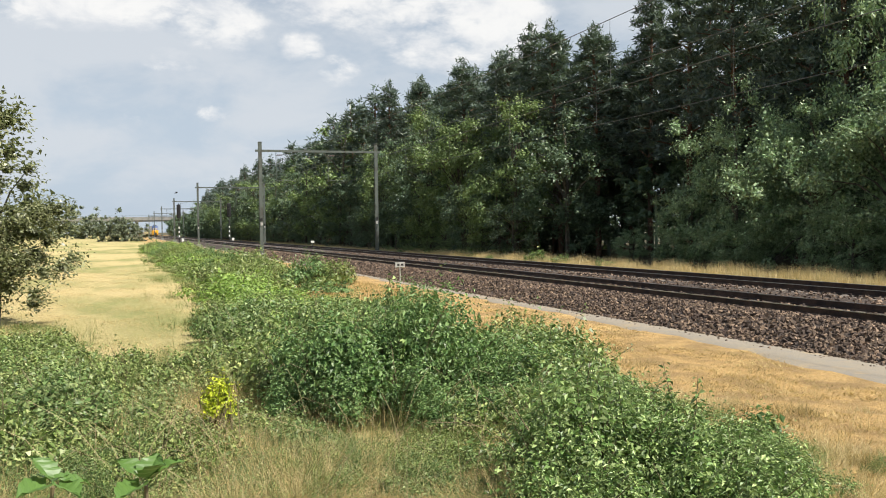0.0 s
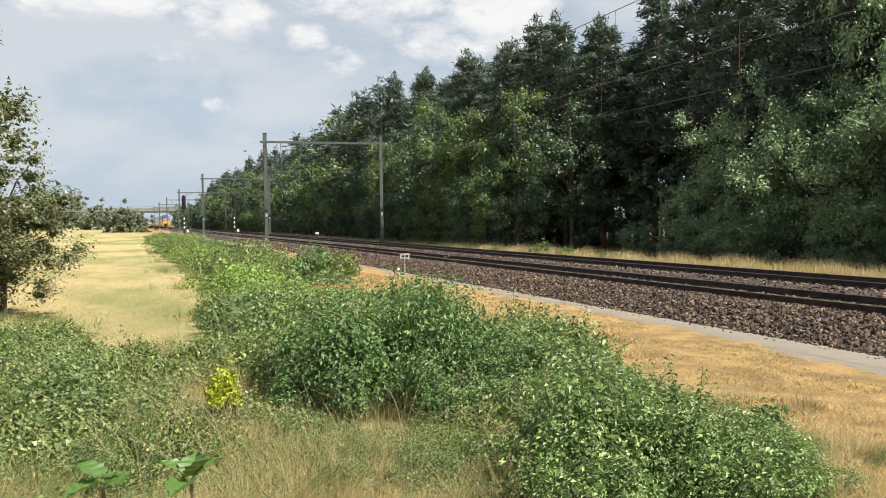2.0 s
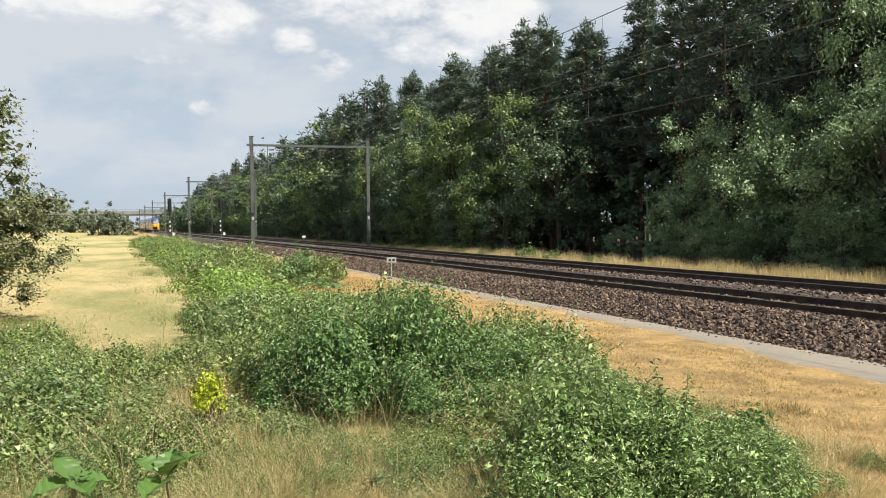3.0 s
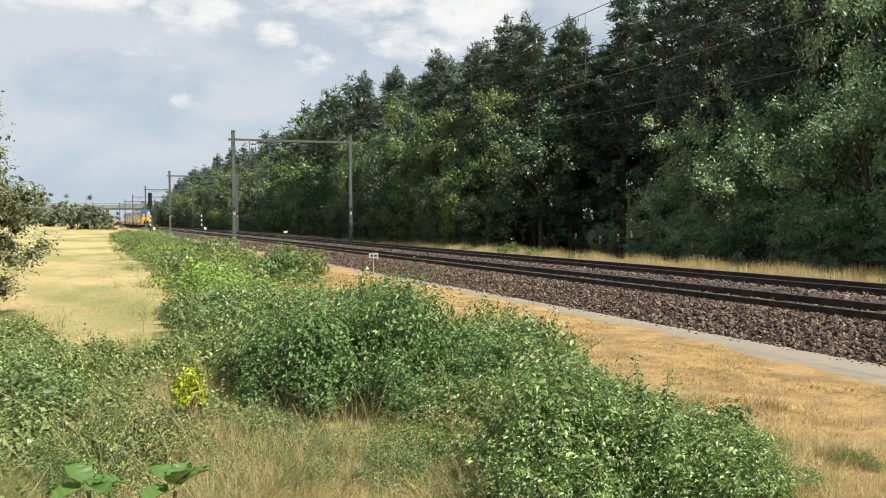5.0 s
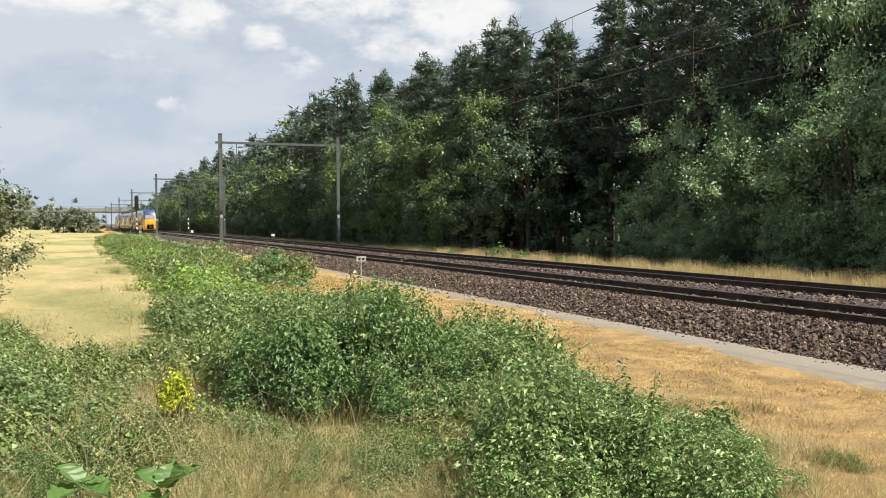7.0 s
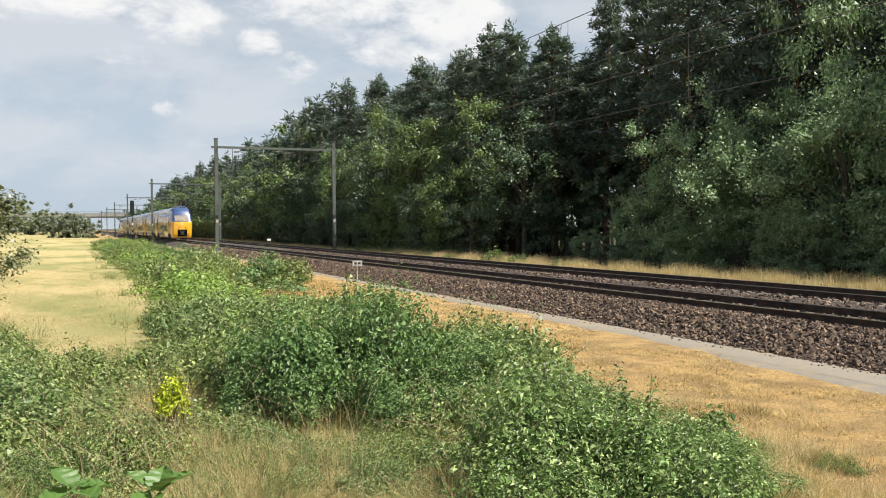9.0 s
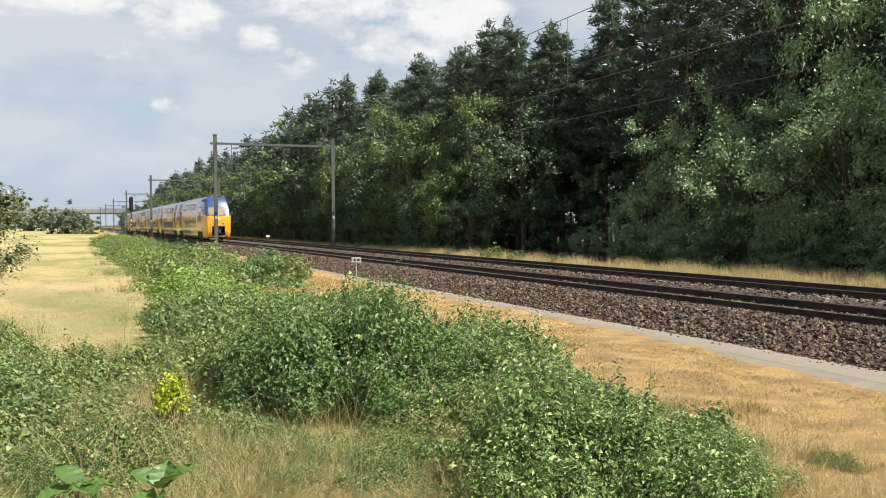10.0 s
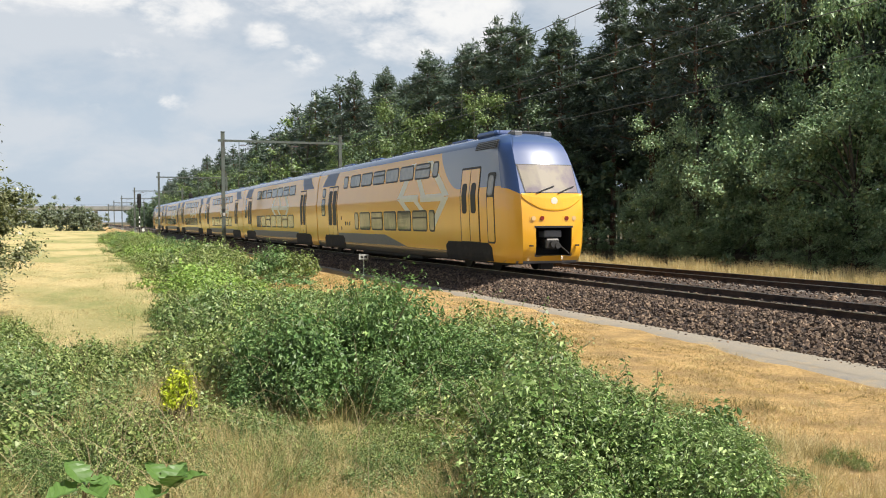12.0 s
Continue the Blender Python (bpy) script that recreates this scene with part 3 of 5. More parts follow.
# ---- signals, sign, viaduct ----
def build_signal(x, y, lit):
    s = holder("railway_signal", (x, y, 0), "black railway signal head on a striped post" + (", showing red" if lit else ""), "railway signal", "signals beside the tracks")
    bm = bmesh.new()
    rod(bm, (0, 0, 0), (0, 0, 8.6), 0.11, 0.09, 10)
    post = part("post", bm, M_BLACK, s)
    for k in range(3):
        part("stripe", rod(bmesh.new(), (0, 0, 1.2 + 0.95 * k), (0, 0, 1.65 + 0.95 * k), 0.125, n=10), M_WHITE, post, "white painted band")
    bm = bmesh.new()
    box(bm, -0.42, 0.42, -0.16, 0.10, 5.4, 8.4, 0.12)
    head = part("signal_head", bm, M_BLACK, s)
    for k, z in enumerate((6.2, 6.9, 7.6)):
        on = lit and k == 2
        bm = rod(bmesh.new(), (0, -0.20, z), (0, -0.165, z), 0.17 if on else 0.12, n=14)
        part("lens", bm, M_REDLAMP if on else M_DARKFRAME, head, "glowing red lens" if on else "unlit dark lens")
        part("lens_hood", rod(bmesh.new(), (0, -0.34, z + 0.16), (0, -0.16, z + 0.17), 0.16, 0.16, 10) if not on else box(bmesh.new(), -0.18, 0.18, -0.36, -0.16, z + 0.18, z + 0.20), M_BLACK, head)
    part("signal_cabinet", box(bmesh.new(), 0.5, 1.0, -0.2, 0.2, -0.1, 0.9, 0.03), M_WHITE, s, "pale equipment cabinet at the foot")
    part("ladder", box(box(bmesh.new(), -0.05, 0.0, 0.2, 0.23, 0.2, 6.0), 0.2, 0.25, 0.2, 0.23, 0.2, 6.0), M_MAST, s)
    return s


build_signal(11.9, 205, False)
build_signal(21.9, 198, False)


def build_sign():
    s = holder("track_sign", (11.0, 36.2, 0.0), "small white plate on a thin post beside the path", "sign")
    part("post", rod(bmesh.new(), (0, 0, -0.2), (0, 0, 0.95), 0.022), M_PLATE, s)
    plate = part("plate", box(bmesh.new(), -0.21, 0.21, -0.035, -0.022, 0.78, 1.0, 0.004), M_PLATE, s)
    part("marking", box(bmesh.new(), -0.13, -0.03, -0.042, -0.036, 0.84, 0.93), M_BLACK, plate, "dark illegible marking")
    part("marking", box(bmesh.new(), 0.03, 0.14, -0.042, -0.036, 0.84, 0.93), M_BLACK, plate, "dark illegible marking")


build_sign()


def build_post(x, y):
    s = holder("marker_post", (x, y, 0.0), "short white-topped marker post beside the far track", "marker post")
    part("post", box(bmesh.new(), -0.06, 0.06, -0.06, 0.06, -0.1, 0.75), M_MAST, s)
    part("cap", box(bmesh.new(), -0.22, 0.22, -0.08, 0.08, 0.75, 1.0, 0.02), M_WHITE, s, "white block on top")


build_post(22.6, 112.0)


def build_viaduct():
    v = holder("road_viaduct", (0, 520, 0), "pale concrete road viaduct crossing the railway far away", "viaduct")
    part("deck", box(bmesh.new(), -160, 70, -7, 7, 8.3, 10.2), M_CONCRETE, v)
    part("parapet", box(bmesh.new(), -160, 70, -7.3, -7.05, 8.9, 10.7), M_CONCRETE, v)
    for x in (-75, -45, -18, 8, 26, 48):
        for y in (-4.2, 4.2):
            part("pier", box(bmesh.new(), x - 0.8, x + 0.8, y - 0.8, y + 0.8, -0.5, 8.3), M_CONCRETE, v)
    part("railing", box(bmesh.new(), -160, 70, -7.2, -7.1, 11.4, 11.5), M_MAST, v)


build_viaduct()

# ---- the train ----
COACH = 26.35  # length of one coach over its coupling
PROFILE = [(0.36, 1.36), (0.50, 1.40), (0.62, 1.42), (0.95, 1.45), (1.55, 1.48), (2.10, 1.50), (2.66, 1.52), (2.74, 1.52), (2.95, 1.49), (3.25, 1.455), (3.65, 1.415), (4.10, 1.36), (4.34, 1.30), (4.54, 1.22), (4.69, 1.07), (4.81, 0.84), (4.88, 0.60), (4.92, 0.30)]
FRONT = [(0.36, 0.22), (0.62, 0.06), (0.95, 0.0), (1.55, 0.0), (2.1, 0.02), (2.66, 0.08), (3.65, 0.60), (4.1, 0.86), (4.34, 1.05), (4.54, 1.26), (4.69, 1.52), (4.81, 1.9), (4.88, 2.3), (4.92, 2.8)]


def half_width(z):
    return float(np.interp(z, [p[0] for p in PROFILE], [p[1] for p in PROFILE]))


def nose_y(s, z):
    """How far back the cab's skin lies at the fraction s of the half width."""
    y0 = float(np.interp(z, [p[0] for p in FRONT], [p[1] for p in FRONT]))
    s = min(abs(s), 1.0)
    return y0 + float(np.interp(s, (0, 0.25, 0.5, 0.76, 0.92, 1.0), (0, 0.015, 0.06, 0.14, 0.48, 1.15)))


def nose_point(x, z, off=0.0):
    s = x / half_width(z)
    return Vector((x, nose_y(s, z) - off, z))


def side_x(z, off=0.0):
    return half_width(z) + off


def coach_shell(cab):
    """The body's skin: rings at heights, each a plan outline from tail to nose and back."""
    verts, faces = [], []
    s_front = [-1, -0.98, -0.955, -0.92, -0.76, -0.70, -0.6, -0.46, -0.3, -0.15, 0, 0.15, 0.3, 0.46, 0.6, 0.70, 0.76, 0.92, 0.955, 0.98, 1]
    cols = None
    for z, w in PROFILE:
        row = [(-w, COACH - 0.14, z), (-w, 18.0, z), (-w, 9.0, z), (-w, 5.0, z)]
        if cab:
            row += [(s * w, nose_y(s, z), z) for s in s_front]
        else:
            row += [(s * w, 0.0, z) for s in (-1, -0.5, 0, 0.5, 1)]
        row += [(w, 5.0, z), (w, 9.0, z), (w, 18.0, z), (w, COACH - 0.14, z)]
        cols = len(row)
        verts += row
    for r in range(len(PROFILE) - 1):
        for c in range(cols):
            d = (c + 1) % cols
            if cab and 0.62 <= PROFILE[r][0] < 1.5 and 0.62 <= PROFILE[r + 1][0] <= 1.56 and 4 <= c < cols - 5:
                if abs(s_front[c - 4]) <= 0.461 and abs(s_front[c - 3]) <= 0.461:
                    continue
            faces.append((r * cols + c, r * cols + d, (r + 1) * cols + d, (r + 1) * cols + c))
    top = (len(PROFILE) - 1) * cols
    faces.append(tuple(range(top, top + cols)))
    faces.append(tuple(range(cols))[::-1])
    me = mesh_from("body", verts, faces, M_LIVERY if cab else M_LIVERY_MID)
    for p in me.polygons:
        p.use_smooth = len(p.vertices) == 4 and p.normal.z > -0.9
    me.set_sharp_from_angle(angle=radians(26 if cab else 8))
    return me


def rounded(y0, y1, z0, z1, r, n=3):
    pts = []
    for cy, cz, a0 in ((y1 - r, z1 - r, 0), (y0 + r, z1 - r, 90), (y0 + r, z0 + r, 180), (y1 - r, z0 + r, 270)):
        for k in range(n + 1):
            a = radians(a0 + 90 * k / n)
            pts.append((cy + r * math.cos(a), cz + r * math.sin(a)))
    return pts


def flank_plate(pts, sgn, off, thick):
    """A plate with the outline pts (y, z) bent to the coach's creased flank."""
    bm = bmesh.new()
    bm.faces.new([bm.verts.new((0, y, z)) for y, z in pts])
    lo, hi = min(p[1] for p in pts), max(p[1] for p in pts)
    for z, _ in PROFILE:
        if lo + 0.01 < z < hi - 0.01:
            bmesh.ops.bisect_plane(bm, geom=[*bm.verts, *bm.edges, *bm.faces], plane_co=(0, 0, z), plane_no=(0, 0, 1))
    ext = bmesh.ops.extrude_face_region(bm, geom=list(bm.faces))
    inner = {g for g in ext["geom"] if isinstance(g, bmesh.types.BMVert)}
    for v in bm.verts:
        v.co.x = sgn * side_x(v.co.z, off - (thick if v in inner else 0.0))
    return bm


def add_window(coach, y0, y1, z0, z1, sgn, bar=False):
    f = part("window", flank_plate(rounded(y0 - 0.07, y1 + 0.07, z0 - 0.07, z1 + 0.07, 0.16), sgn, 0.008, 0.03), M_DARKFRAME, coach)
    if bar:
        zb = z1 - 0.32 * (z1 - z0)
        part("pane", flank_plate(rounded(y0, y1, zb + 0.035, z1, 0.07), sgn, 0.014, 0.02), M_PANE, f)
        part("pane", flank_plate(rounded(y0, y1, z0, zb - 0.035, 0.07), sgn, 0.014, 0.02), M_PANE, f)
    else:
        part("pane", flank_plate(rounded(y0, y1, z0, z1, 0.11), sgn, 0.014, 0.02), M_PANE, f)


def add_door(coach, y0, y1, sgn, paint, dark):
    """A pair of tall door leaves with narrow windows."""
    z0, z1 = 0.98, 3.72
    f = part("door", flank_plate(rounded(y0, y1, z0, z1, 0.08), sgn, 0.010, 0.03), M_DARKFRAME, coach, "double sliding door")
    mid = (y0 + y1) / 2
    for a, b in ((y0 + 0.07, mid - 0.03), (mid + 0.03, y1 - 0.07)):
        pts = [(a, z0 + 0.06), (b, z0 + 0.06), (b, 1.6), (b, 2.7), (b, z1 - 0.08), (a, z1 - 0.08), (a, 2.7), (a, 1.6)]
        part("door_leaf", flank_plate(pts, sgn, 0.018, 0.02), paint, f)
        if dark:
            part("door_pane", flank_plate(rounded(a + 0.10, b - 0.08, 1.55, z1 - 0.25, 0.12), sgn, 0.026, 0.02), M_DARKFRAME, f)
        else:
            part("door_pane", flank_plate(rounded(a + 0.20, b - 0.12, 2.05, 3.15, 0.14), sgn, 0.026, 0.02), M_DARKFRAME, f)


def add_bogie(coach, y):
    bg = part("bogie", box(box(box(bmesh.new(), -1.25, -1.05, y - 1.75, y + 1.75, 0.42, 0.72, 0.05), 1.05, 1.25, y - 1.75, y + 1.75, 0.42, 0.72, 0.05), -1.1, 1.1, y - 0.3, y + 0.3, 0.4, 0.8), M_UNDER, coach)
    for dy in (-1.3, 1.3):
        for x in (-0.75, 0.75):
            bm = rod(bmesh.new(), (x - 0.06, y + dy, 0.46), (x + 0.06, y + dy, 0.46), 0.455, n=20)
            part("wheel", bm, M_UNDER, bg)
        for x in (-1.245, 1.245):
            part("axle_box", box(bmesh.new(), x - 0.085, x + 0.085, y + dy - 0.22, y + dy + 0.22, 0.30, 0.66, 0.04), M_UNDER, bg)
    for dy in (-0.55, 0.55):
        bm = rod(bmesh.new(), (-1.28, y + dy, 0.45), (-1.28, y + dy, 0.85), 0.11)
        part("spring", bm, M_UNDER, bg)


def stroke(pts, sgn=-1, off=0.0085):
    """A flat livery mark on the flank."""
    return flank_plate(pts, sgn, off, 0.006)


def equip(coach, cab):
    L = COACH
    for sgn in (-1, 1):
        if cab:
            ups = [(6.95, 7.45, 0)] + [(7.85 + 1.96 * k, 9.50 + 1.96 * k, k in (0, 3)) for k in range(6)] + [(19.9, 20.6, 0)]
            lows = [(7.15, 7.65, 0)] + [(8.0 + 1.94 * k, 9.62 + 1.94 * k, k in (0, 3)) for k in range(5)] + [(17.75, 18.3, 0)]
            doors = [(2.75, 4.45, False), (21.7, 23.6, True)]
        else:
            ups = [(6.1 + 2.0 * k, 7.75 + 2.0 * k, k in (1, 4)) for k in range(7)]
            lows = [(6.3 + 1.95 * k, 7.9 + 1.95 * k, k in (1, 4)) for k in range(7)]
            doors = [(2.75, 4.35, True), (22.0, 23.7, True)]
        for a, b, bar in ups:
            add_window(coach, a, b, 3.58, 4.10, sgn, bar)
        for a, b, bar in lows:
            add_window(coach, a, b, 1.42, 2.16, sgn, bar)
        for a, b, dark in doors:
            add_door(coach, a, b, sgn, M_YELLOW, dark)
        # small windows and vents beside the doors
        if cab:
            part("cab_door", flank_plate(rounded(1.50, 2.12, 1.0, 3.45, 0.1), sgn, 0.006, 0.02), M_DARKFRAME, coach, "narrow cab door")
            part("cab_door_leaf", flank_plate(rounded(1.56, 2.06, 1.06, 2.6, 0.08), sgn, 0.012, 0.02), M_YELLOW, coach)
            part("cab_door_pane", flank_plate(rounded(1.60, 2.02, 2.62, 3.35, 0.15), sgn, 0.016, 0.02), M_PANE, coach)
            part("roof_grille", flank_plate(rounded(1.75, 3.5, 4.30, 4.60, 0.06), sgn, 0.012, 0.03), M_DARKFRAME, coach, "dark louvred air intake")
            for k in range(4):
                part("louvre", flank_plate(rounded(1.80, 3.45, 4.33 + 0.065 * k, 4.36 + 0.065 * k, 0.01, 1), sgn, 0.03, 0.02), M_SKIRT, coach)
            for y, z in ((20.9, 1.40), (20.9, 1.95), (20.1, 1.66), (19.7, 1.66), (19.3, 1.66)):
                part("vent", flank_plate(rounded(y - 0.07, y + 0.07, z - 0.10, z + 0.10, 0.03, 1), sgn, 0.010, 0.02), M_DARKFRAME, coach, "small dark vent")
        add_window(coach, L - 2.0, L - 1.3, 2.15, 3.0, sgn)
        add_window(coach, L - 1.95, L - 1.35, 3.2, 3.6, sgn)
        # blue roof-line wedges beside the coach end
        part("roof_wedge", stroke([(L - 2.1, 4.46), (L - 4.4, 4.46), (L - 3.9, 3.76), (L - 1.2, 3.76)][::-1], sgn), M_ROOFBLUE, coach, "blue panel beside the roof end")
        if not cab:
            part("roof_wedge", stroke([(2.1, 4.46), (4.2, 4.46), (3.6, 3.76), (1.0, 3.76)], sgn), M_ROOFBLUE, coach, "blue panel beside the roof end")
        # grey base panels
        y0 = 10.5 if cab else 5.0
        part("base_panel", stroke([(y0, 0.67), (L - 4.8, 0.67), (L - 4.8, 1.16), (y0 + 3.0, 1.16), (y0 + 1.4, 0.90)] if cab else [(y0, 0.67), (L - 5, 0.67), (L - 5, 1.10), (y0, 1.10)], sgn, 0.0085), M_SKIRT, coach, "grey lower flank panel")
        # pale angular livery mark
        o = 5.55 if cab else 7.6
        w = 0.62
        for i, pts in enumerate(([(o, 2.76), (o + w, 2.76), (o + 2.1 + w, 4.22), (o + 2.1, 4.22)], [(o, 2.72), (o + w, 2.72), (o + 1.6 + w, 1.50), (o + 1.6, 1.50)],
                    [(o + 0.5, 2.56), (o + 3.1, 2.56), (o + 3.1, 2.86), (o + 0.5, 2.86)], [(o + 2.6, 2.86), (o + 3.1, 2.86), (o + 3.95, 3.70), (o + 3.45, 3.70)],
                    [(o + 5.4, 2.76), (o + 6.0, 2.76), (o + 4.6, 4.22), (o + 4.0, 4.22)], [(o + 5.4, 2.72), (o + 6.0, 2.72), (o + 5.0, 2.22), (o + 4.4, 2.22)],
                    [(o + 3.4, 2.60), (o + 5.7, 2.60), (o + 5.7, 2.88), (o + 3.4, 2.88)], [(o + 3.4, 2.60), (o + 3.9, 2.60), (o + 3.2, 2.22), (o + 2.7, 2.22)])):
            part("livery_mark", stroke(pts, sgn, 0.0035 + 0.0005 * i), M_LOGO, coach, "pale angular livery mark")
    # underframe and bogies
    part("underframe", box(bmesh.new(), -1.28, 1.28, 0.9 if cab else 0.2, L - 0.5, 0.30, 0.40), M_UNDER, coach)
    part("equipment_box", box(bmesh.new(), -1.30, 1.30, 9.0, 17.5, 0.20, 0.42, 0.04), M_UNDER, coach)
    for y in (3.9 if cab else 3.6, L - 3.9):
        for sgn in (-1, 1):
            # flat near-black plate laid on the flank in place of a shaded opening
            part("recess_shade", stroke([(y - 2.1, 0.37), (y + 2.1, 0.37), (y + 2.1, 0.86), (y + 1.8, 1.02), (y - 1.8, 1.02), (y - 2.1, 0.86)], sgn, 0.010), M_UNDER, coach, "dark flat plate painting the shade over the bogie")
    add_bogie(coach, 4.0 if cab else 3.6)
    add_bogie(coach, L - 3.9)
    part("gangway", box(bmesh.new(), -0.75, 0.75, L - 0.2, L + 0.01, 0.9, 3.9, 0.03), M_DARKFRAME, coach, "black rubber gangway bellows")
    for y in (6.0, 12.0, 17.0, 22.0):
        part("roof_unit", box(bmesh.new(), -0.55, 0.55, y, y + 1.6, 4.85, 4.97, 0.05), M_ROOFBLUE, coach)
    if cab:
        equip_front(coach)


def nose_patch(xs, zs, off):
    bm = bmesh.new()
    grid = [[bm.verts.new(nose_point(x, z, off)) for x in xs(z)] for z in zs]
    for a, b in zip(grid, grid[1:]):
        for i in range(len(a) - 1):
            bm.faces.new((a[i], a[i + 1], b[i + 1], b[i]))
    ext = bmesh.ops.extrude_face_region(bm, geom=list(bm.faces))
    for v in [g for g in ext["geom"] if isinstance(g, bmesh.types.BMVert)]:
        v.co.y += 0.03
    return bm


def equip_front(coach):
    span = lambda w0, w1, z0, z1: (lambda z: [(w0 + (w1 - w0) * (z - z0) / (z1 - z0)) * k / 8 for k in range(-8, 9)])
    zs = [2.72 + 0.93 * k / 6 for k in range(7)]
    seal = part("windscreen", nose_patch(span(1.00, 1.07, zs[0], zs[-1]), [2.695, *zs[1:-1], 3.68], 0.012), M_DARKFRAME, coach, "black-edged cab windscreen")
    part("windscreen_pane", nose_patch(span(0.97, 1.03, zs[0], zs[-1]), zs, 0.022), M_SHIELD, seal, "large sloping windscreen glass")
    for x0, x1 in ((-0.62, 0.05), (0.18, 0.85)):
        part("wiper", rod(bmesh.new(), nose_point(x0, 2.70, 0.05), nose_point(x1, 2.93, 0.06), 0.022), M_BLACK, seal)
    # lamps
    for x in (-0.60, 0.60):
        part("lamp_panel", nose_patch(lambda z, x=x: [x + (k - 2) * 0.14 for k in range(5)], [1.77, 1.86, 1.95], 0.006), M_YELLOW, coach)
    for x, m, lab in ((-0.76, M_HEADLAMP, "lit headlamp"), (0.76, M_HEADLAMP, "lit headlamp"), (-0.46, M_REDLENS, "unlit tail lamp"), (0.46, M_REDLENS, "unlit tail lamp")):
        p = nose_point(x, 1.86, 0.02)
        part("lamp", rod(bmesh.new(), p + Vector((0, 0.03, 0)), p + Vector((0, -0.01, 0)), 0.075, n=14), m, coach, lab)
    # small round badge under the glass
    p = nose_point(0.0, 2.44, 0.036)
    part("badge", rod(bmesh.new(), p + Vector((0, 0.02, 0)), p, 0.12, n=14), M_LOGO, coach, "small pale badge")
    # the cowl below the windscreen, with a bowed lower edge that stands proud
    bm = bmesh.new()
    grid = []
    for f, off in ((0.0, -0.01), (0.02, 0.020), (0.10, 0.030), (0.4, 0.026), (0.7, 0.020), (1.0, 0.012)):
        row = []
        for k in range(-10, 11):
            x = 1.13 * k / 10
            low_edge = 2.10 + 0.46 * abs(k / 10) ** 2.4
            row.append(bm.verts.new(nose_point(x, low_edge + (2.69 - low_edge) * f, off)))
        grid.append(row)
    for a, b in zip(grid, grid[1:]):
        for i in range(20):
            bm.faces.new((a[i], a[i + 1], b[i + 1], b[i]))
    part("windscreen_cowl", bm, M_YELLOW, coach)
    # coupler bay
    bm = bmesh.new()
    w = 0.46 * 1.46
    for x0, x1, z0, z1 in ((-w - 0.02, -w + 0.01, 0.60, 1.57), (w - 0.01, w + 0.02, 0.60, 1.57)):
        box(bm, x0, x1, 0.10, 1.0, z0, z1)
    box(bm, -w, w, 0.95, 1.0, 0.60, 1.57)
    box(bm, -w, w, 0.06, 1.0, 1.555, 1.58)
    box(bm, -w, w, 0.10, 1.0, 0.59, 0.615)
    bay = part("coupler_bay", bm, M_BLACK, coach, "dark recess in the nose")
    part("coupler_rim", nose_patch(lambda z: [-w - 0.05, -w * 0.5, 0, w * 0.5, w + 0.05], [1.545, 1.61], 0.012), M_DARKFRAME, bay)
    bm = box(bmesh.new(), -0.26, 0.26, 0.12, 0.5, 0.82, 1.18, 0.05)
    rod(bm, (0.0, 0.02, 1.0), (0.0, 0.9, 1.0), 0.13, 0.11, 12)
    rod(bm, (0.12, -0.02, 0.95), (0.12, 0.2, 0.95), 0.10, 0.14, 12)
    part("coupler", bm, M_STEEL, bay, "worn steel automatic coupler")
    part("coupler_hose", rod(bmesh.new(), (0.2, 0.0, 0.95), (0.55, 0.02, 0.68), 0.025), M_STEEL, bay)
    part("coupler_box", box(bmesh.new(), -0.3, 0.35, 0.15, 0.6, 1.22, 1.46, 0.03), M_SKIRT, bay)
    # chin, steps, plough and aerials
    part("chin_lip", nose_patch(lambda z: [half_width(0.4) * k / 8 * 0.97 for k in range(-8, 9)], [0.36, 0.44], 0.018), M_SKIRT, coach, "grey bottom edge")
    part("track_guard", box(bmesh.new(), -0.25, 0.25, 0.55, 0.75, 0.14, 0.40, 0.03), M_BLACK, coach)
    for x in (-0.86, 0.86):
        part("nose_step", box(bmesh.new(), x - 0.06, x + 0.06, -0.02, 0.06, 0.93, 0.98), M_DARKFRAME, coach)
    part("roof_bar", box(bmesh.new(), -0.55, 0.75, 2.1, 2.25, 4.83, 4.94, 0.02), M_BLACK, coach)
    for x in (-0.45, 0.7):
        part("roof_horn", box(bmesh.new(), x - 0.16, x + 0.16, 1.75, 2.3, 4.72, 4.90, 0.03), M_SKIRT, coach)
    part("roof_hump", box(bmesh.new(), -0.8, 0.8, 2.9, 4.6, 4.80, 5.04, 0.10), M_ROOFBLUE, coach)


def build_coach(cab):
    name = "cab_coach" if cab else "middle_coach"
    label = "yellow double-deck train cab coach with a blue hood" if cab else "yellow double-deck train coach with a blue roof"
    coach = holder(name, (TRACK_A, 26.4, RAIL_Z), label, "train coach", "coaches of the train")
    part("body", coach_shell(cab), M_LIVERY, coach)
    equip(coach, cab)
    return coach


cab = build_coach(True)
middle = build_coach(False)
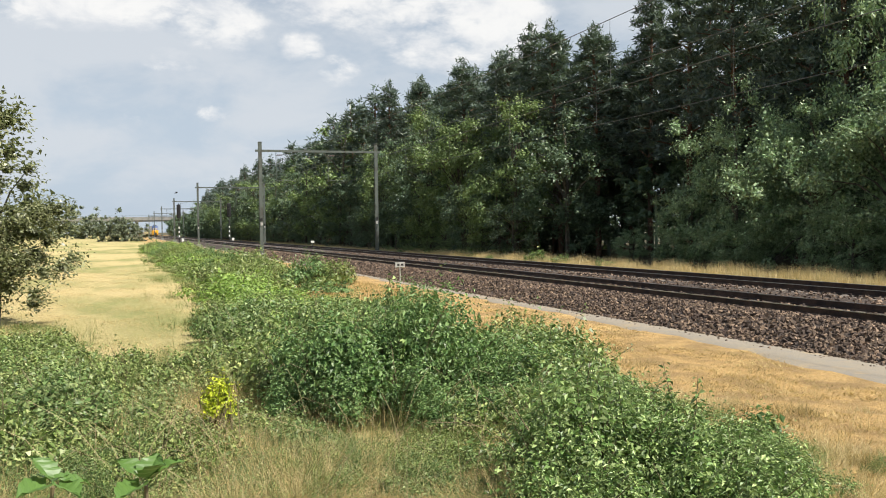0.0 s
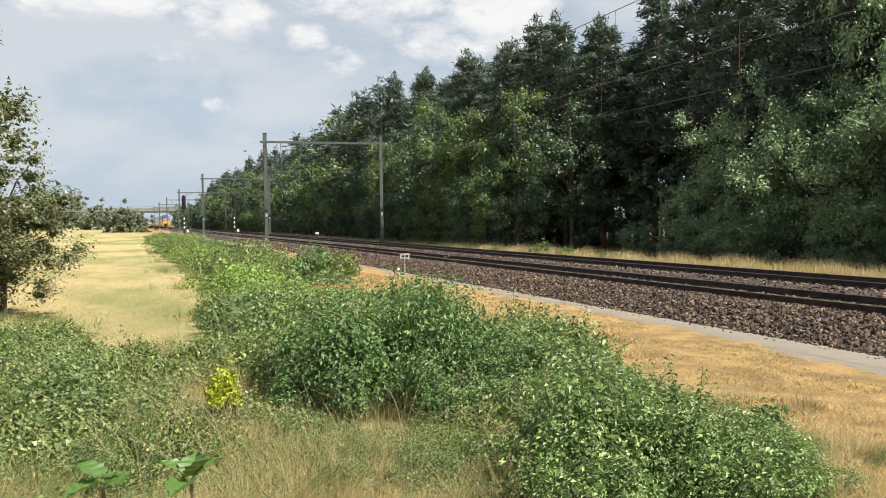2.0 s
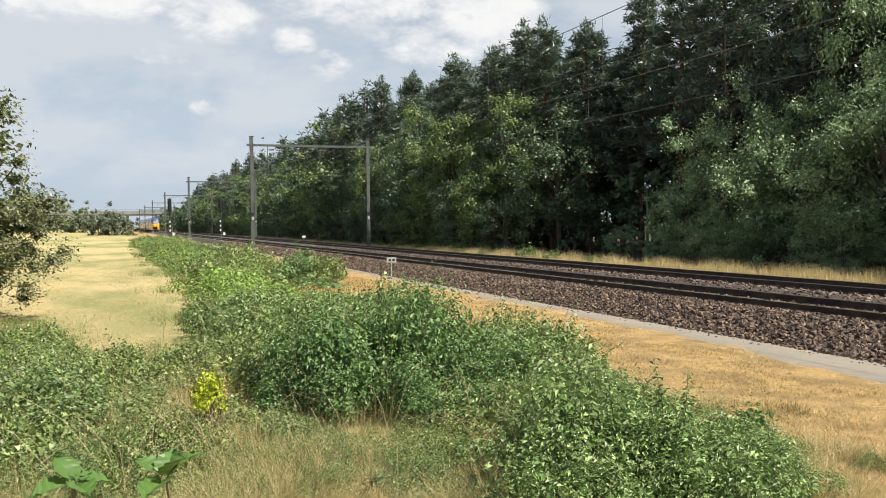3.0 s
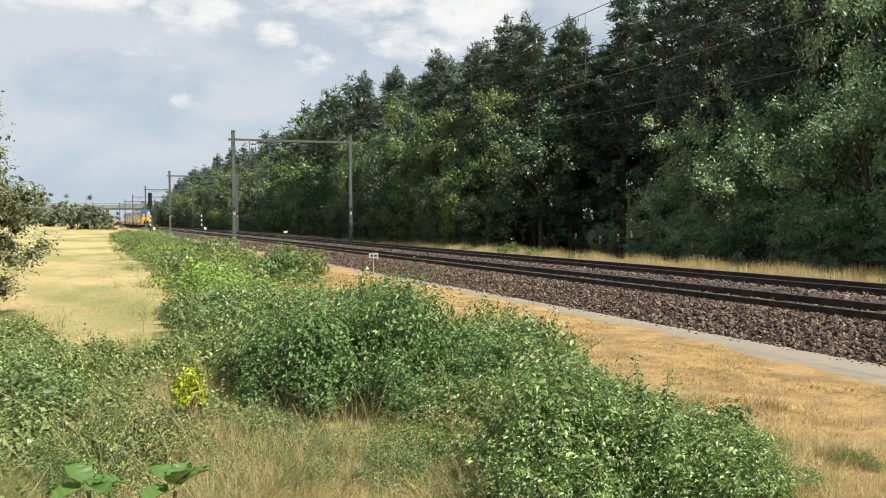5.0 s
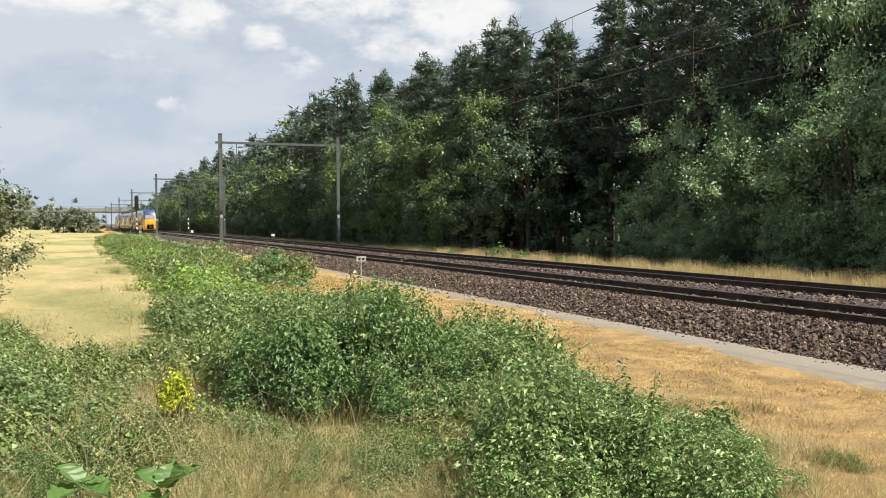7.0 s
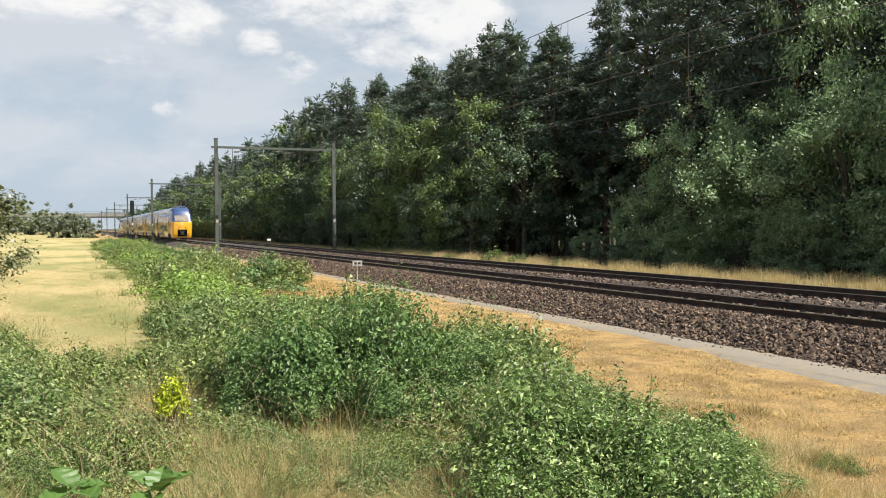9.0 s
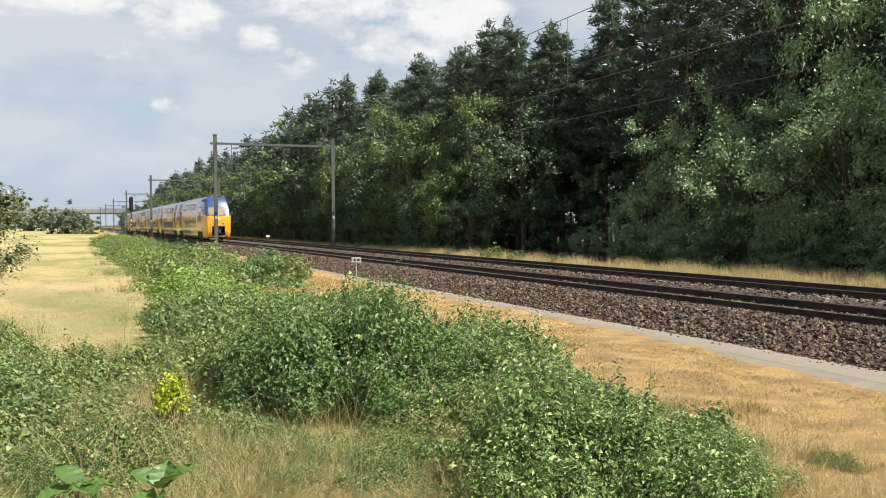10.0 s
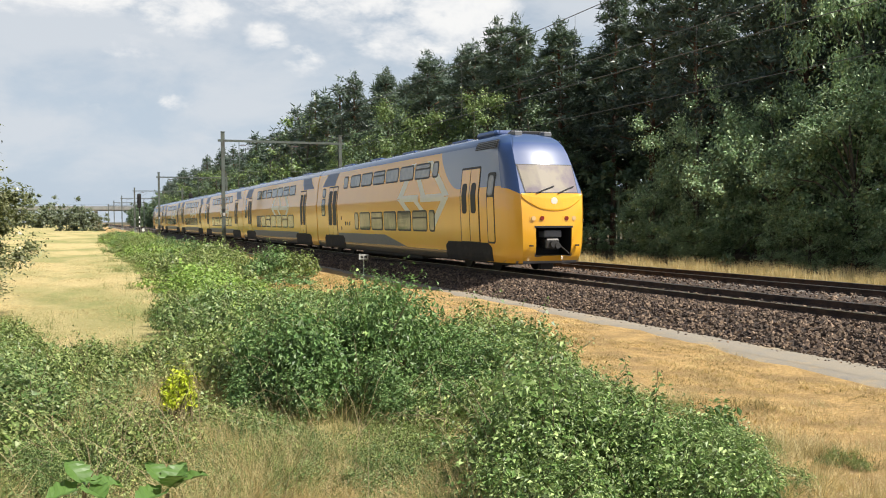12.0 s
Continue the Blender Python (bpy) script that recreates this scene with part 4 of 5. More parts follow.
# ---- vegetation ----
def leaf_cloud(points, normals, size, aspect=0.55, fold=0.18, seed=0, vary=0.35, plain=False, along=None, loose=0.55):
    """Leaves as two folded triangles each (plain: one), at the points, facing roughly along the normals and pointing along the given way."""
    g = np.random.default_rng(seed)
    n = len(points)
    nrm = normals / np.linalg.norm(normals, axis=1, keepdims=True) + g.normal(0, loose, (n, 3))
    nrm /= np.linalg.norm(nrm, axis=1, keepdims=True)
    t = g.normal(size=(n, 3)) if along is None else along + g.normal(0, 0.3, (n, 3))
    t -= (t * nrm).sum(1, keepdims=True) * nrm
    t /= np.linalg.norm(t, axis=1, keepdims=True) + 1e-9
    b = np.cross(nrm, t)
    s = (size * g.uniform(1 - vary, 1 + vary, n))[:, None]
    base = points - t * s * 0.5
    tip = points + t * s * 0.5 - nrm * s * 0.10
    left = points + b * s * aspect * 0.5 + nrm * s * fold
    right = points - b * s * aspect * 0.5 + nrm * s * fold
    if plain:
        return np.stack([base + b * s * aspect * 0.5, base - b * s * aspect * 0.5, tip], 1).reshape(-1, 3), np.arange(3 * n).reshape(-1, 3)
    v = np.stack([base, left, tip, right], 1).reshape(-1, 3)
    i = 4 * np.arange(n)
    f = np.concatenate([np.stack([i, i + 2, i + 1], -1), np.stack([i, i + 3, i + 2], -1)])
    return v, f


def leafy_shoots(g, roots, ends, per, droop=0.15, first=0.2, flare=0.1):
    """Leaves set alternately along shoots that arch from root to end: their points, normals, ways and relative sizes."""
    n = len(roots)
    f = first + (1 - first) * (np.arange(per)[None] + g.uniform(0, 1, (n, per))) / per
    way = ends - roots
    length = np.linalg.norm(way, axis=1, keepdims=True)
    pts = roots[:, None] + way[:, None] * f[..., None]
    pts[..., 2] += (length * droop) * (4 * f * (1 - f) - f * f * 0.8)
    unit = way / (length + 1e-9)
    aside = np.cross(unit, g.normal(size=(n, 3)))
    aside /= np.linalg.norm(aside, axis=1, keepdims=True) + 1e-9
    other = np.cross(unit, aside)
    turn = np.arange(per)[None] * 2.4 + g.uniform(0, 6.28, (n, 1))
    out = aside[:, None] * np.cos(turn)[..., None] + other[:, None] * np.sin(turn)[..., None]
    along = out + unit[:, None] * 0.7
    pts = pts + out * (length * flare)[:, None] * g.uniform(0.3, 1.2, (n, per, 1))
    nrm = np.array([0, 0, 1.0]) + 0.45 * out + 0.25 * unit[:, None]
    size = (1.15 - 0.55 * f) * g.uniform(0.85, 1.15, (n, 1))
    return pts.reshape(-1, 3), nrm.reshape(-1, 3), along.reshape(-1, 3), size.reshape(-1)


def lobed_points(g, n, clumps, rx, rz, zc, clump_r, hollow=0.55):
    """Leaves on twigs that spray out of clumps on an uneven, lobed crown."""
    d = g.normal(size=(clumps, 3))
    d /= np.linalg.norm(d, axis=1, keepdims=True)
    lob = 1 + 0.22 * np.sin(3 * np.arctan2(d[:, 1], d[:, 0]) + g.uniform(0, 6)) + 0.18 * np.sin(5 * d[:, 2] + g.uniform(0, 6)) + g.uniform(-0.15, 0.15, clumps)
    rad = (hollow + (1 - hollow) * g.uniform(0, 1, clumps) ** 0.5) * lob
    c = d * rad[:, None] * np.array([rx, rx, rz]) + np.array([0, 0, zc])
    per = 9
    k = g.integers(0, clumps, max(n // per, 1))
    way = g.normal(size=(len(k), 3)) * 0.75 + d[k] * 0.55
    way[:, 2] = way[:, 2] * 0.6 + 0.18
    way /= np.linalg.norm(way, axis=1, keepdims=True)
    root = c[k] - way * clump_r * 0.2
    end = c[k] + way * (clump_r * g.uniform(0.5, 1.25, len(k)) * g.uniform(0.7, 1.15, clumps)[k])[:, None]
    return (*leafy_shoots(g, root, end, per, 0.10, 0.1, 0.16), c)


def limbs_mesh(name, trunk_pts, trunk_r, branches, material, n=6):
    """A tapered trunk along points, and branches (start, end, r0, r1) with a bend."""
    bm = bmesh.new()
    for k in range(len(trunk_pts) - 1):
        rod(bm, trunk_pts[k], trunk_pts[k + 1], trunk_r[k], trunk_r[k + 1], n)
    for a, b, r0, r1 in branches:
        mid = (Vector(a) + Vector(b)) / 2 + Vector((0, 0, 0.12 * (Vector(b) - Vector(a)).length))
        rod(bm, a, mid, r0, (r0 + r1) / 2, 4 if n > 5 else 3)
        rod(bm, mid, b, (r0 + r1) / 2, r1, 3)
    me = bpy.data.meshes.new(name)
    bm.to_mesh(me)
    bm.free()
    me.materials.append(material)
    return me


def broadleaf(seed, height, radius, leaves, leaf, material, low=0.12, label="", far=False, name="broadleaf_tree", category="tree", clumps=64, hollow=0.55):
    g = np.random.default_rng(seed)
    t = holder(name, (0, -900, 0), label, category)
    zc = height * (0.5 + low / 2)
    pts, nrm, along, rel, c = lobed_points(g, leaves, 30 if far else clumps, radius * 0.80, height * (0.5 - low / 2) * 0.86, zc, radius * (0.36 if far else 0.36 * (60 / clumps) ** 0.33), hollow)
    keep = pts[:, 2] > 0.05
    v, f = leaf_cloud(pts[keep], nrm[keep], leaf * rel[keep], 0.72, 0.15, seed + 1, plain=True, along=along[keep])
    trunk = [(0, 0, -0.3), (g.normal() * 0.1, g.normal() * 0.1, height * 0.3), (g.normal() * 0.3, g.normal() * 0.3, height * 0.62), (g.normal() * 0.3, g.normal() * 0.3, height * 0.86)]
    r = height * 0.014
    br = []
    for q in c[g.choice(len(c), 7 if far else 16, replace=False)]:
        z = max(0.25 * height, min(q[2] * 0.75, height * 0.8))
        br.append(((0, 0, z * 0.85), tuple(q), r * 0.5, r * 0.12))
    part("trunk", limbs_mesh("trunk", trunk, [r * 1.3, r, r * 0.7, r * 0.2], br, M_BARK), M_BARK, t)
    part("crown", mesh_from("crown", v, f, material), material, t)
    return t


def pine(seed, height, leaves, needle, label, boughs=34):
    g = np.random.default_rng(seed)
    t = holder("pine_tree", (0, -900, 0), label, "pine tree")
    lean = g.normal(0, 0.25, 2)
    trunk = [(0, 0, -0.3), (lean[0] * 0.4, lean[1] * 0.4, height * 0.4), (lean[0], lean[1], height * 0.75), (lean[0] * 1.3, lean[1] * 1.3, height * 0.97)]
    r = height * 0.0105
    tufts, ways, br = [], [], []
    for k in range(boughs):
        f = 0.36 + 0.62 * (k / (boughs - 1)) ** 0.9
        z = height * f
        reach = (3.3 * (1 - ((f - 0.36) / 0.66) ** 1.9) + 0.45) * g.uniform(0.5, 1.15)
        a = k * 2.4 + g.uniform(-0.6, 0.6)
        out = np.array([math.cos(a), math.sin(a), g.uniform(-0.10, 0.28)])
        aside = np.array([-math.sin(a), math.cos(a), 0.0])
        root = np.array([lean[0] * f, lean[1] * f, z - 0.3])
        br.append((tuple(root), tuple(root + out * reach), r * 0.33, r * 0.08))
        for w in np.linspace(0.3, 1.0, 4 + int(reach * 2.2)):
            swing = g.uniform(-1, 1) * (0.25 + 0.42 * reach * (1.15 - w))
            tufts.append(root + out * reach * w + aside * swing + np.array([0, 0, g.uniform(-0.12, 0.22)]))
            ways.append(out * 0.8 + aside * np.sign(swing) * 0.6 + np.array([0, 0, 0.35]))
    for f in (0.95, 0.97, 0.985, 1.0, 1.015):  # the leading shoot
        tufts.append(np.array([lean[0] * 1.3, lean[1] * 1.3, height * f]))
        ways.append(np.array([0, 0, 1.0]))
    for k in range(8):  # dead stubs on the lower trunk
        z = height * g.uniform(0.15, 0.36)
        a = g.uniform(0, 6.28)
        br.append(((0, 0, z), (math.cos(a) * 1.3, math.sin(a) * 1.3, z + g.uniform(-0.4, 0.2)), r * 0.2, r * 0.06))
    c, way = np.array(tufts), np.array(ways)
    k = g.integers(0, len(c), leaves)
    brush = way[k] + g.normal(0, 0.6, (leaves, 3))
    brush /= np.linalg.norm(brush, axis=1, keepdims=True)
    pts = c[k] + brush * (needle * g.uniform(0.25, 1.0, leaves))[:, None] + g.normal(0, 1, (leaves, 3)) * np.array([0.20, 0.20, 0.09])
    v, f = leaf_cloud(pts, np.cross(brush, g.normal(size=(leaves, 3))) * 0.6 + np.array([0, 0, 0.5]), needle, 0.26, 0.12, seed + 1, plain=True, along=brush, loose=0.25)
    part("trunk", limbs_mesh("trunk", trunk, [r * 1.25, r, r * 0.7, r * 0.25], br, M_PINEBARK, 7), M_PINEBARK, t)
    part("crown", mesh_from("crown", v, f, M_NEEDLE), M_NEEDLE, t)
    return t


def bush(name, seed, height, radius, leaves, leaf, material, label, aspect=0.62, upright=0.0, plain=False):
    """A low shrub: stems that fan out, leaves in uneven clumps down to the ground."""
    g = np.random.default_rng(seed)
    t = holder(name, (0, -900, 0), label, "shrub", "scrub beside the field")
    lumps = 4 if radius < 0.3 else 11
    la, lq = g.uniform(0, 6.283, lumps), np.sqrt(g.uniform(0, 0.85, lumps))
    lump = np.stack([np.cos(la) * lq, np.sin(la) * lq], -1) * radius
    wide = radius * g.uniform(0.24, 0.50, lumps)
    tops = height * g.uniform(0.5, 1.15, lumps) * (1 - 0.5 * lq ** 2)
    n = int(leaves * 0.62)
    own = g.choice(lumps, n, p=wide ** 2 / (wide ** 2).sum())
    d = g.normal(size=(n, 3))
    d[:, 2] = np.abs(d[:, 2]) - 0.25
    d /= np.linalg.norm(d, axis=1, keepdims=True)
    rough_skin = g.uniform(0.60, 1.10, n) * (1 + 0.16 * np.sin(5 * d[:, 0] + own) * np.sin(6 * d[:, 1] + 2 * own) + 0.1 * np.sin(9 * d[:, 2] + own))
    body = np.concatenate([lump[own] + d[:, :2] * (wide[own] * rough_skin)[:, None], (tops[own] * (0.42 + 0.58 * d[:, 2] * rough_skin))[:, None]], 1)
    # shoots that stand out of the clumps
    per = 9
    m = max((leaves - n) // per, 3)
    k = g.integers(0, n, m)
    out = d[k] * np.array([0.7, 0.7, 0.5]) + np.array([0, 0, 0.35 + upright]) + g.normal(0, 0.3, (m, 3))
    out /= np.linalg.norm(out, axis=1, keepdims=True)
    reach = (0.10 * radius + 0.16 * height) * g.uniform(0.5, 1.6, m)
    ends = body[k] + out * reach[:, None]
    pts, nrm, along, rel = leafy_shoots(g, body[k] - out * reach[:, None] * 0.3, ends, per, 0.06, 0.0, 0.12)
    pts = np.concatenate([body, pts])
    nrm = np.concatenate([d * 1.1 + np.array([0, 0, 0.45]), nrm])
    along = np.concatenate([g.normal(size=(n, 3)) + np.array([0, 0, -0.3]), along])
    rel = np.concatenate([g.uniform(0.75, 1.15, n), rel])
    keep = pts[:, 2] > 0.01
    v, f = leaf_cloud(pts[keep], nrm[keep], leaf * rel[keep], aspect, 0.16, seed + 1, plain=plain, along=along[keep], loose=0.33)
    br = [((e[0] * 0.35 + g.normal() * 0.05, e[1] * 0.35 + g.normal() * 0.05, -0.05), tuple(e), 0.007 + 0.004 * height, 0.003) for e in ends[g.choice(m, min(30, m), replace=False)]]
    tangle = part("stem_tangle", limbs_mesh("stem_tangle", [(0, 0, -0.1), (0.02, 0, height * 0.4)], [0.010 + 0.010 * radius, 0.006], br, M_STEM, 5), M_STEM, t)
    tagged(tangle, kind="stuff")
    part("foliage", mesh_from("foliage", v, f, material), material, t)
    return t


def shoot(name, seed, height, leaves, leaf, material, label, lean=0.06):
    """A few upright stems from one root, leafy all the way up."""
    g = np.random.default_rng(seed)
    t = holder(name, (0, -900, 0), label, "shrub", "scrub beside the field")
    n = 4
    tips = np.concatenate([g.normal(0, lean * 2, (n, 2)), height * np.array([[1.0], [0.78], [0.6], [0.45]])], 1)
    feet = np.concatenate([tips[:, :2] * 0.2, np.zeros((n, 1))], 1)
    pts, nrm, along, rel = leafy_shoots(g, feet, tips, leaves // n, 0.02, 0.12, 0.045)
    v, f = leaf_cloud(pts, nrm + along * 0.3, leaf * rel, 0.5, 0.18, seed + 1, along=along + np.array([0, 0, 0.7]), loose=0.3)
    tagged(part("stem_tangle", limbs_mesh("stem_tangle", [(0, 0, -0.1), (0, 0, 0.05)], [0.012, 0.010], [(tuple(a), tuple(b), 0.009, 0.003) for a, b in zip(feet, tips)], M_STEM, 5), M_STEM, t), kind="stuff")
    part("foliage", mesh_from("foliage", v, f, material), material, t)
    return t


def put(ob, x, y, s=1.0, turn=None, sz=None, z=None, g=random):
    turn = g.uniform(0, 360) if turn is None else turn
    z = float(ground_height(np.float64(x), np.float64(y))) if z is None else z
    return copy_thing(ob, Matrix.Translation((x, y, z - 0.02)) @ Matrix.Rotation(radians(turn), 4, "Z") @ Matrix.Diagonal((s / ob.scale.x, s / ob.scale.y, (s if sz is None else sz) / ob.scale.z, 1)))


def plant(ob, x, y, s=1.0, turn=0.0, sz=None, z=None):
    """Moves the first one of a kind to its own place."""
    z = float(ground_height(np.float64(x), np.float64(y))) if z is None else z
    ob.matrix_basis = Matrix.Translation((x, y, z - 0.02)) @ Matrix.Rotation(radians(turn), 4, "Z") @ Matrix.Diagonal((s, s, s if sz is None else sz, 1))
    return ob


def spread(kinds, places):
    """Stands things of a few kinds at (x, y, scale, height scale); the first of each kind is used too."""
    used = set()
    for i, (x, y, s, sz) in enumerate(places):
        ob = kinds[i % len(kinds)] if len(kinds) == 1 or i < len(kinds) else random.choice(kinds)
        turn = random.uniform(0, 360)
        if ob.name not in used:
            used.add(ob.name)
            plant(ob, x, y, s, turn, sz)
        else:
            put(ob, x, y, s, turn, sz)


# -- the wood beyond the tracks
PINES = [pine(100 + k, 18.0, 9000, 0.46, "tall dark Scots pine with a bare reddish trunk", 52) for k in range(4)]
FARPINES = [pine(120 + k, 18.5, 2000, 0.85, "tall dark Scots pine with a bare reddish trunk", 30) for k in range(3)]
OAKS = [broadleaf(140 + k, 11.0, 4.0, 11500, 0.225, (M_TREELEAF, M_TREELEAF2)[k % 2], 0.05, "dense green broadleaf tree at the wood's edge") for k in range(4)]
FAROAKS = [broadleaf(160 + k, 12.0, 4.6, 3600, 0.40, (M_TREELEAF, M_TREELEAF2)[k % 2], -0.12, "dense green broadleaf tree at the wood's edge", True) for k in range(3)]
LOWTREES = [broadleaf(190 + k, 7.0, 3.2, 7000, 0.215, (M_TREELEAF, M_TREELEAF2)[k % 2], -0.2, "low green tree at the wood's edge") for k in range(2)]
SHRUBS = [broadleaf(180 + k, 7.0, 3.7, 30000, 0.155, M_SHRUBLEAF, -0.12, "large rounded hazel-like shrub at the wood's edge", name="large_shrub", category="shrub", clumps=130, hollow=0.74) for k in range(2)]

spots_pine, spots_far = [], []
for row, x0 in enumerate((34.0, 38.5, 43.0, 49.0, 54.0)):
    y = 14.0 + 2 * row
    while y < 400:
        if row == 0 and y < 62:
            y += 4
            continue
        if row > 2 and y > 62:
            break
        (spots_pine if y < 115 and row < 2 else spots_far).append((x0 + random.uniform(-1.6, 1.6), y, random.uniform(0.9, 1.1), random.uniform(0.88, 1.08) * (1.22 if y < 60 else 1.0 if y < 92 else 1.09 if y < 160 else 1.0)))
        y += random.uniform(3.6, 6.0) * (1.0 if y < 150 else 1.6)
spread(PINES, spots_pine)
spread(FARPINES, spots_far)
front, front_low, front_far = [], [], []
y = 60.0
while y < 400:
    s = random.uniform(0.95, 1.35) if y < 130 else random.uniform(0.85, 1.2)
    (front if y < 118 else front_far).append((30.0 + random.uniform(-0.8, 1.8), y, s, s * random.uniform(0.9, 1.15)))
    y += random.uniform(3.4, 5.2)
y = 62.0
while y < 400:
    s = random.uniform(0.45, 0.7) * (1.5 if y < 105 else 1.0)
    (front_low if y < 105 else front_far).append((28.3 + random.uniform(-0.6, 0.8), y, s, s * random.uniform(0.8, 1.1)))
    y += random.uniform(2.6, 4.2) if y < 105 else random.uniform(3.2, 5.5)
spread(OAKS, front)
spread(LOWTREES, front_low)
spread(FAROAKS, front_far)
spread(SHRUBS, [(32.0, 41.3, 1.0, 1.28), (32.8, 36.3, 1.1, 1.26), (32.5, 30.8, 1.15, 1.28), (33.0, 25.3, 1.2, 1.25), (31.4, 44.6, 0.62, 0.62), (30.6, 38.8, 0.5, 0.42), (30.9, 31.8, 0.6, 0.5), (32.5, 52.8, 0.4, 0.32), (31.2, 26.6, 0.6, 0.5), (31.0, 21.3, 0.9, 0.8)])

# undergrowth that closes the wood behind the first trunks
deep = []
for x0 in (36.5, 41.0, 47.0, 58.0):
    y = 12.0
    while y < 165:
        s = random.uniform(0.6, 0.95) * (0.7 if x0 < 38 else 1.35 if x0 > 50 else 1.0)
        deep.append((x0 + random.uniform(-1.5, 1.5), y, s, s))
        y += random.uniform(4.5, 7.0) * (1 if y < 150 else 1.7)
y = 300.0
while y < 505:
    s = random.uniform(0.65, 0.95)
    deep.append((26.0 + random.uniform(-1.5, 2.5), y, s, s))
    y += random.uniform(4.0, 7.0)


def thicket(name, places, leaves, leaf, material, label):
    """Many crowns too deep or too far to tell apart, with their trunks, as one mesh. Places: x, y, half width, height."""
    g = np.random.default_rng(len(places))
    vs, fs, n = [], [], 0
    for x, y, r, h in places:
        pts, nrm, along, rel, _ = lobed_points(g, leaves, 24, r * 0.8, h * 0.45, h * 0.5, r * 0.36)
        v, f = leaf_cloud(pts, nrm, leaf * rel, 0.8, 0.15, int(g.integers(1e6)), plain=True, along=along)
        v[:, 2] = np.maximum(v[:, 2], 0.02)
        vs.append(v + np.array([x, y, 0]))
        fs.append(f + n)
        n += len(v)
        a = np.arange(4) * 1.571
        t = np.stack([np.cos(a) * 0.16, np.sin(a) * 0.16, 0 * a - 0.2], -1)
        vs.append(np.concatenate([t, t * 0.5 + np.array([0, 0, h * 0.7])]) + np.array([x, y, 0]))
        fs.append(np.array([(k, (k + 1) % 4, 4 + k) for k in range(4)] + [((k + 1) % 4, 4 + (k + 1) % 4, 4 + k) for k in range(4)]) + n)
        n += 8
    return tagged(new(name, mesh_from(name, np.concatenate(vs), np.concatenate(fs), material)), label, "woodland", kind="stuff")


tall = []
for x0 in (45.5, 53.0):
    y = 10.0
    while y < 135:
        tall.append((x0 + random.uniform(-1.5, 1.5), y, random.uniform(3.0, 4.2), random.uniform(15.0, 19.0)))
        y += random.uniform(3.6, 5.2)
thicket("wood_interior", [(x, y, 4.6 * s, 12.0 * sz) for x, y, s, sz in deep], 1700, 0.62, M_TREELEAF, "shaded undergrowth deep in the wood")
thicket("wood_interior", tall, 1600, 0.75, M_NEEDLE, "shaded tall pines deep in the wood")

# -- the single tree at the field's edge
LONE = broadleaf(210, 8.2, 3.5, 30000, 0.195, M_LONELEAF, 0.0, "small leafy oak beside the dry field", clumps=110)
plant(LONE, -5.3, 27.5, 1.0, 40, 1.0)
put(LONE, -3.15, 26.3, 0.62, 10, 0.54)
put(LONE, -4.3, 25.0, 0.55, 200, 0.42)

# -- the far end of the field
FARTREES = [broadleaf(220 + k, 8.5, 4.5, 3000, 0.70, M_FARLEAF, -0.35, "green tree at the far end of the field, paled in colour for haze", True) for k in range(3)]
far = [(0.8, 262, 1.05, 1.0), (-3.6, 266, 0.8, 0.72), (4.8, 265, 0.75, 0.62), (1.5, 259, 0.8, 0.6)]
x = -14.0
while x > -190:
    far.append((x, 430 + random.uniform(-15, 25), random.uniform(1.2, 1.7), random.uniform(1.5, 2.1)))
    x -= random.uniform(3, 6)
x = -10.0
while x > -200:
    far.append((x, 415 + random.uniform(-6, 8), random.uniform(1.0, 1.5), random.uniform(0.6, 0.95)))
    x -= random.uniform(4, 7)
far += [(-7, 408, 1.3, 0.8), (-2, 402, 1.2, 0.7), (3, 405, 1.1, 0.75), (-11, 400, 1.3, 0.9), (-15, 404, 1.2, 0.85)]
far += [(-26 - 6 * k, 150 + 14 * k, 0.9, 0.9) for k in range(8)]
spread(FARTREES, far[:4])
thicket("far_woods", [(x, y, 4.5 * s, 8.5 * sz) for x, y, s, sz in far[4:]], 1100, 1.15, M_FARLEAF, "green trees at the far end of the field, paled in colour for haze")

# -- scrub between field and path
BRAMBLES = [bush("bramble_bush", 300 + k, 0.75, 1.0, 4200, 0.060, (M_BRAMBLE, M_BRAMBLEDARK)[k % 2], "tangled green bramble thicket") for k in range(4)]
THICKETS = [bush("bramble_bush", 310 + k, 0.75, 1.0, 5200, 0.062, (M_BRAMBLE, M_BRAMBLEDARK, M_BRAMBLE)[k], "tangled green bramble thicket", 0.8, plain=True) for k in range(3)]
MIDBUSH = [bush("scrub_bush", 330 + k, 0.8, 1.0, 4200, 0.072, (M_BRAMBLE, M_FRESHLEAF, M_OAKLEAF)[k % 3], "green scrub along the field's edge", 0.8, plain=True) for k in range(3)]
FARBUSH = [bush("scrub_bush", 320 + k, 1.1, 1.3, 1700, 0.115, (M_BRAMBLE, M_FRESHLEAF, M_OAKLEAF)[k % 3], "green scrub along the field's edge", 0.8, plain=True) for k in range(4)]
SAPLINGS = [bush("oak_sapling", 340 + k, 1.55, 0.95, 6500, 0.076, M_OAKLEAF, "dense dark-green oak sapling among brambles", 0.55, 0.3) for k in range(2)]
PALES = [bush("pale_shrub", 360 + k, 1.0, 0.85, 6000, 0.066, M_PALELEAF, "pale green leafy shrub", 0.5, 0.4) for k in range(2)]

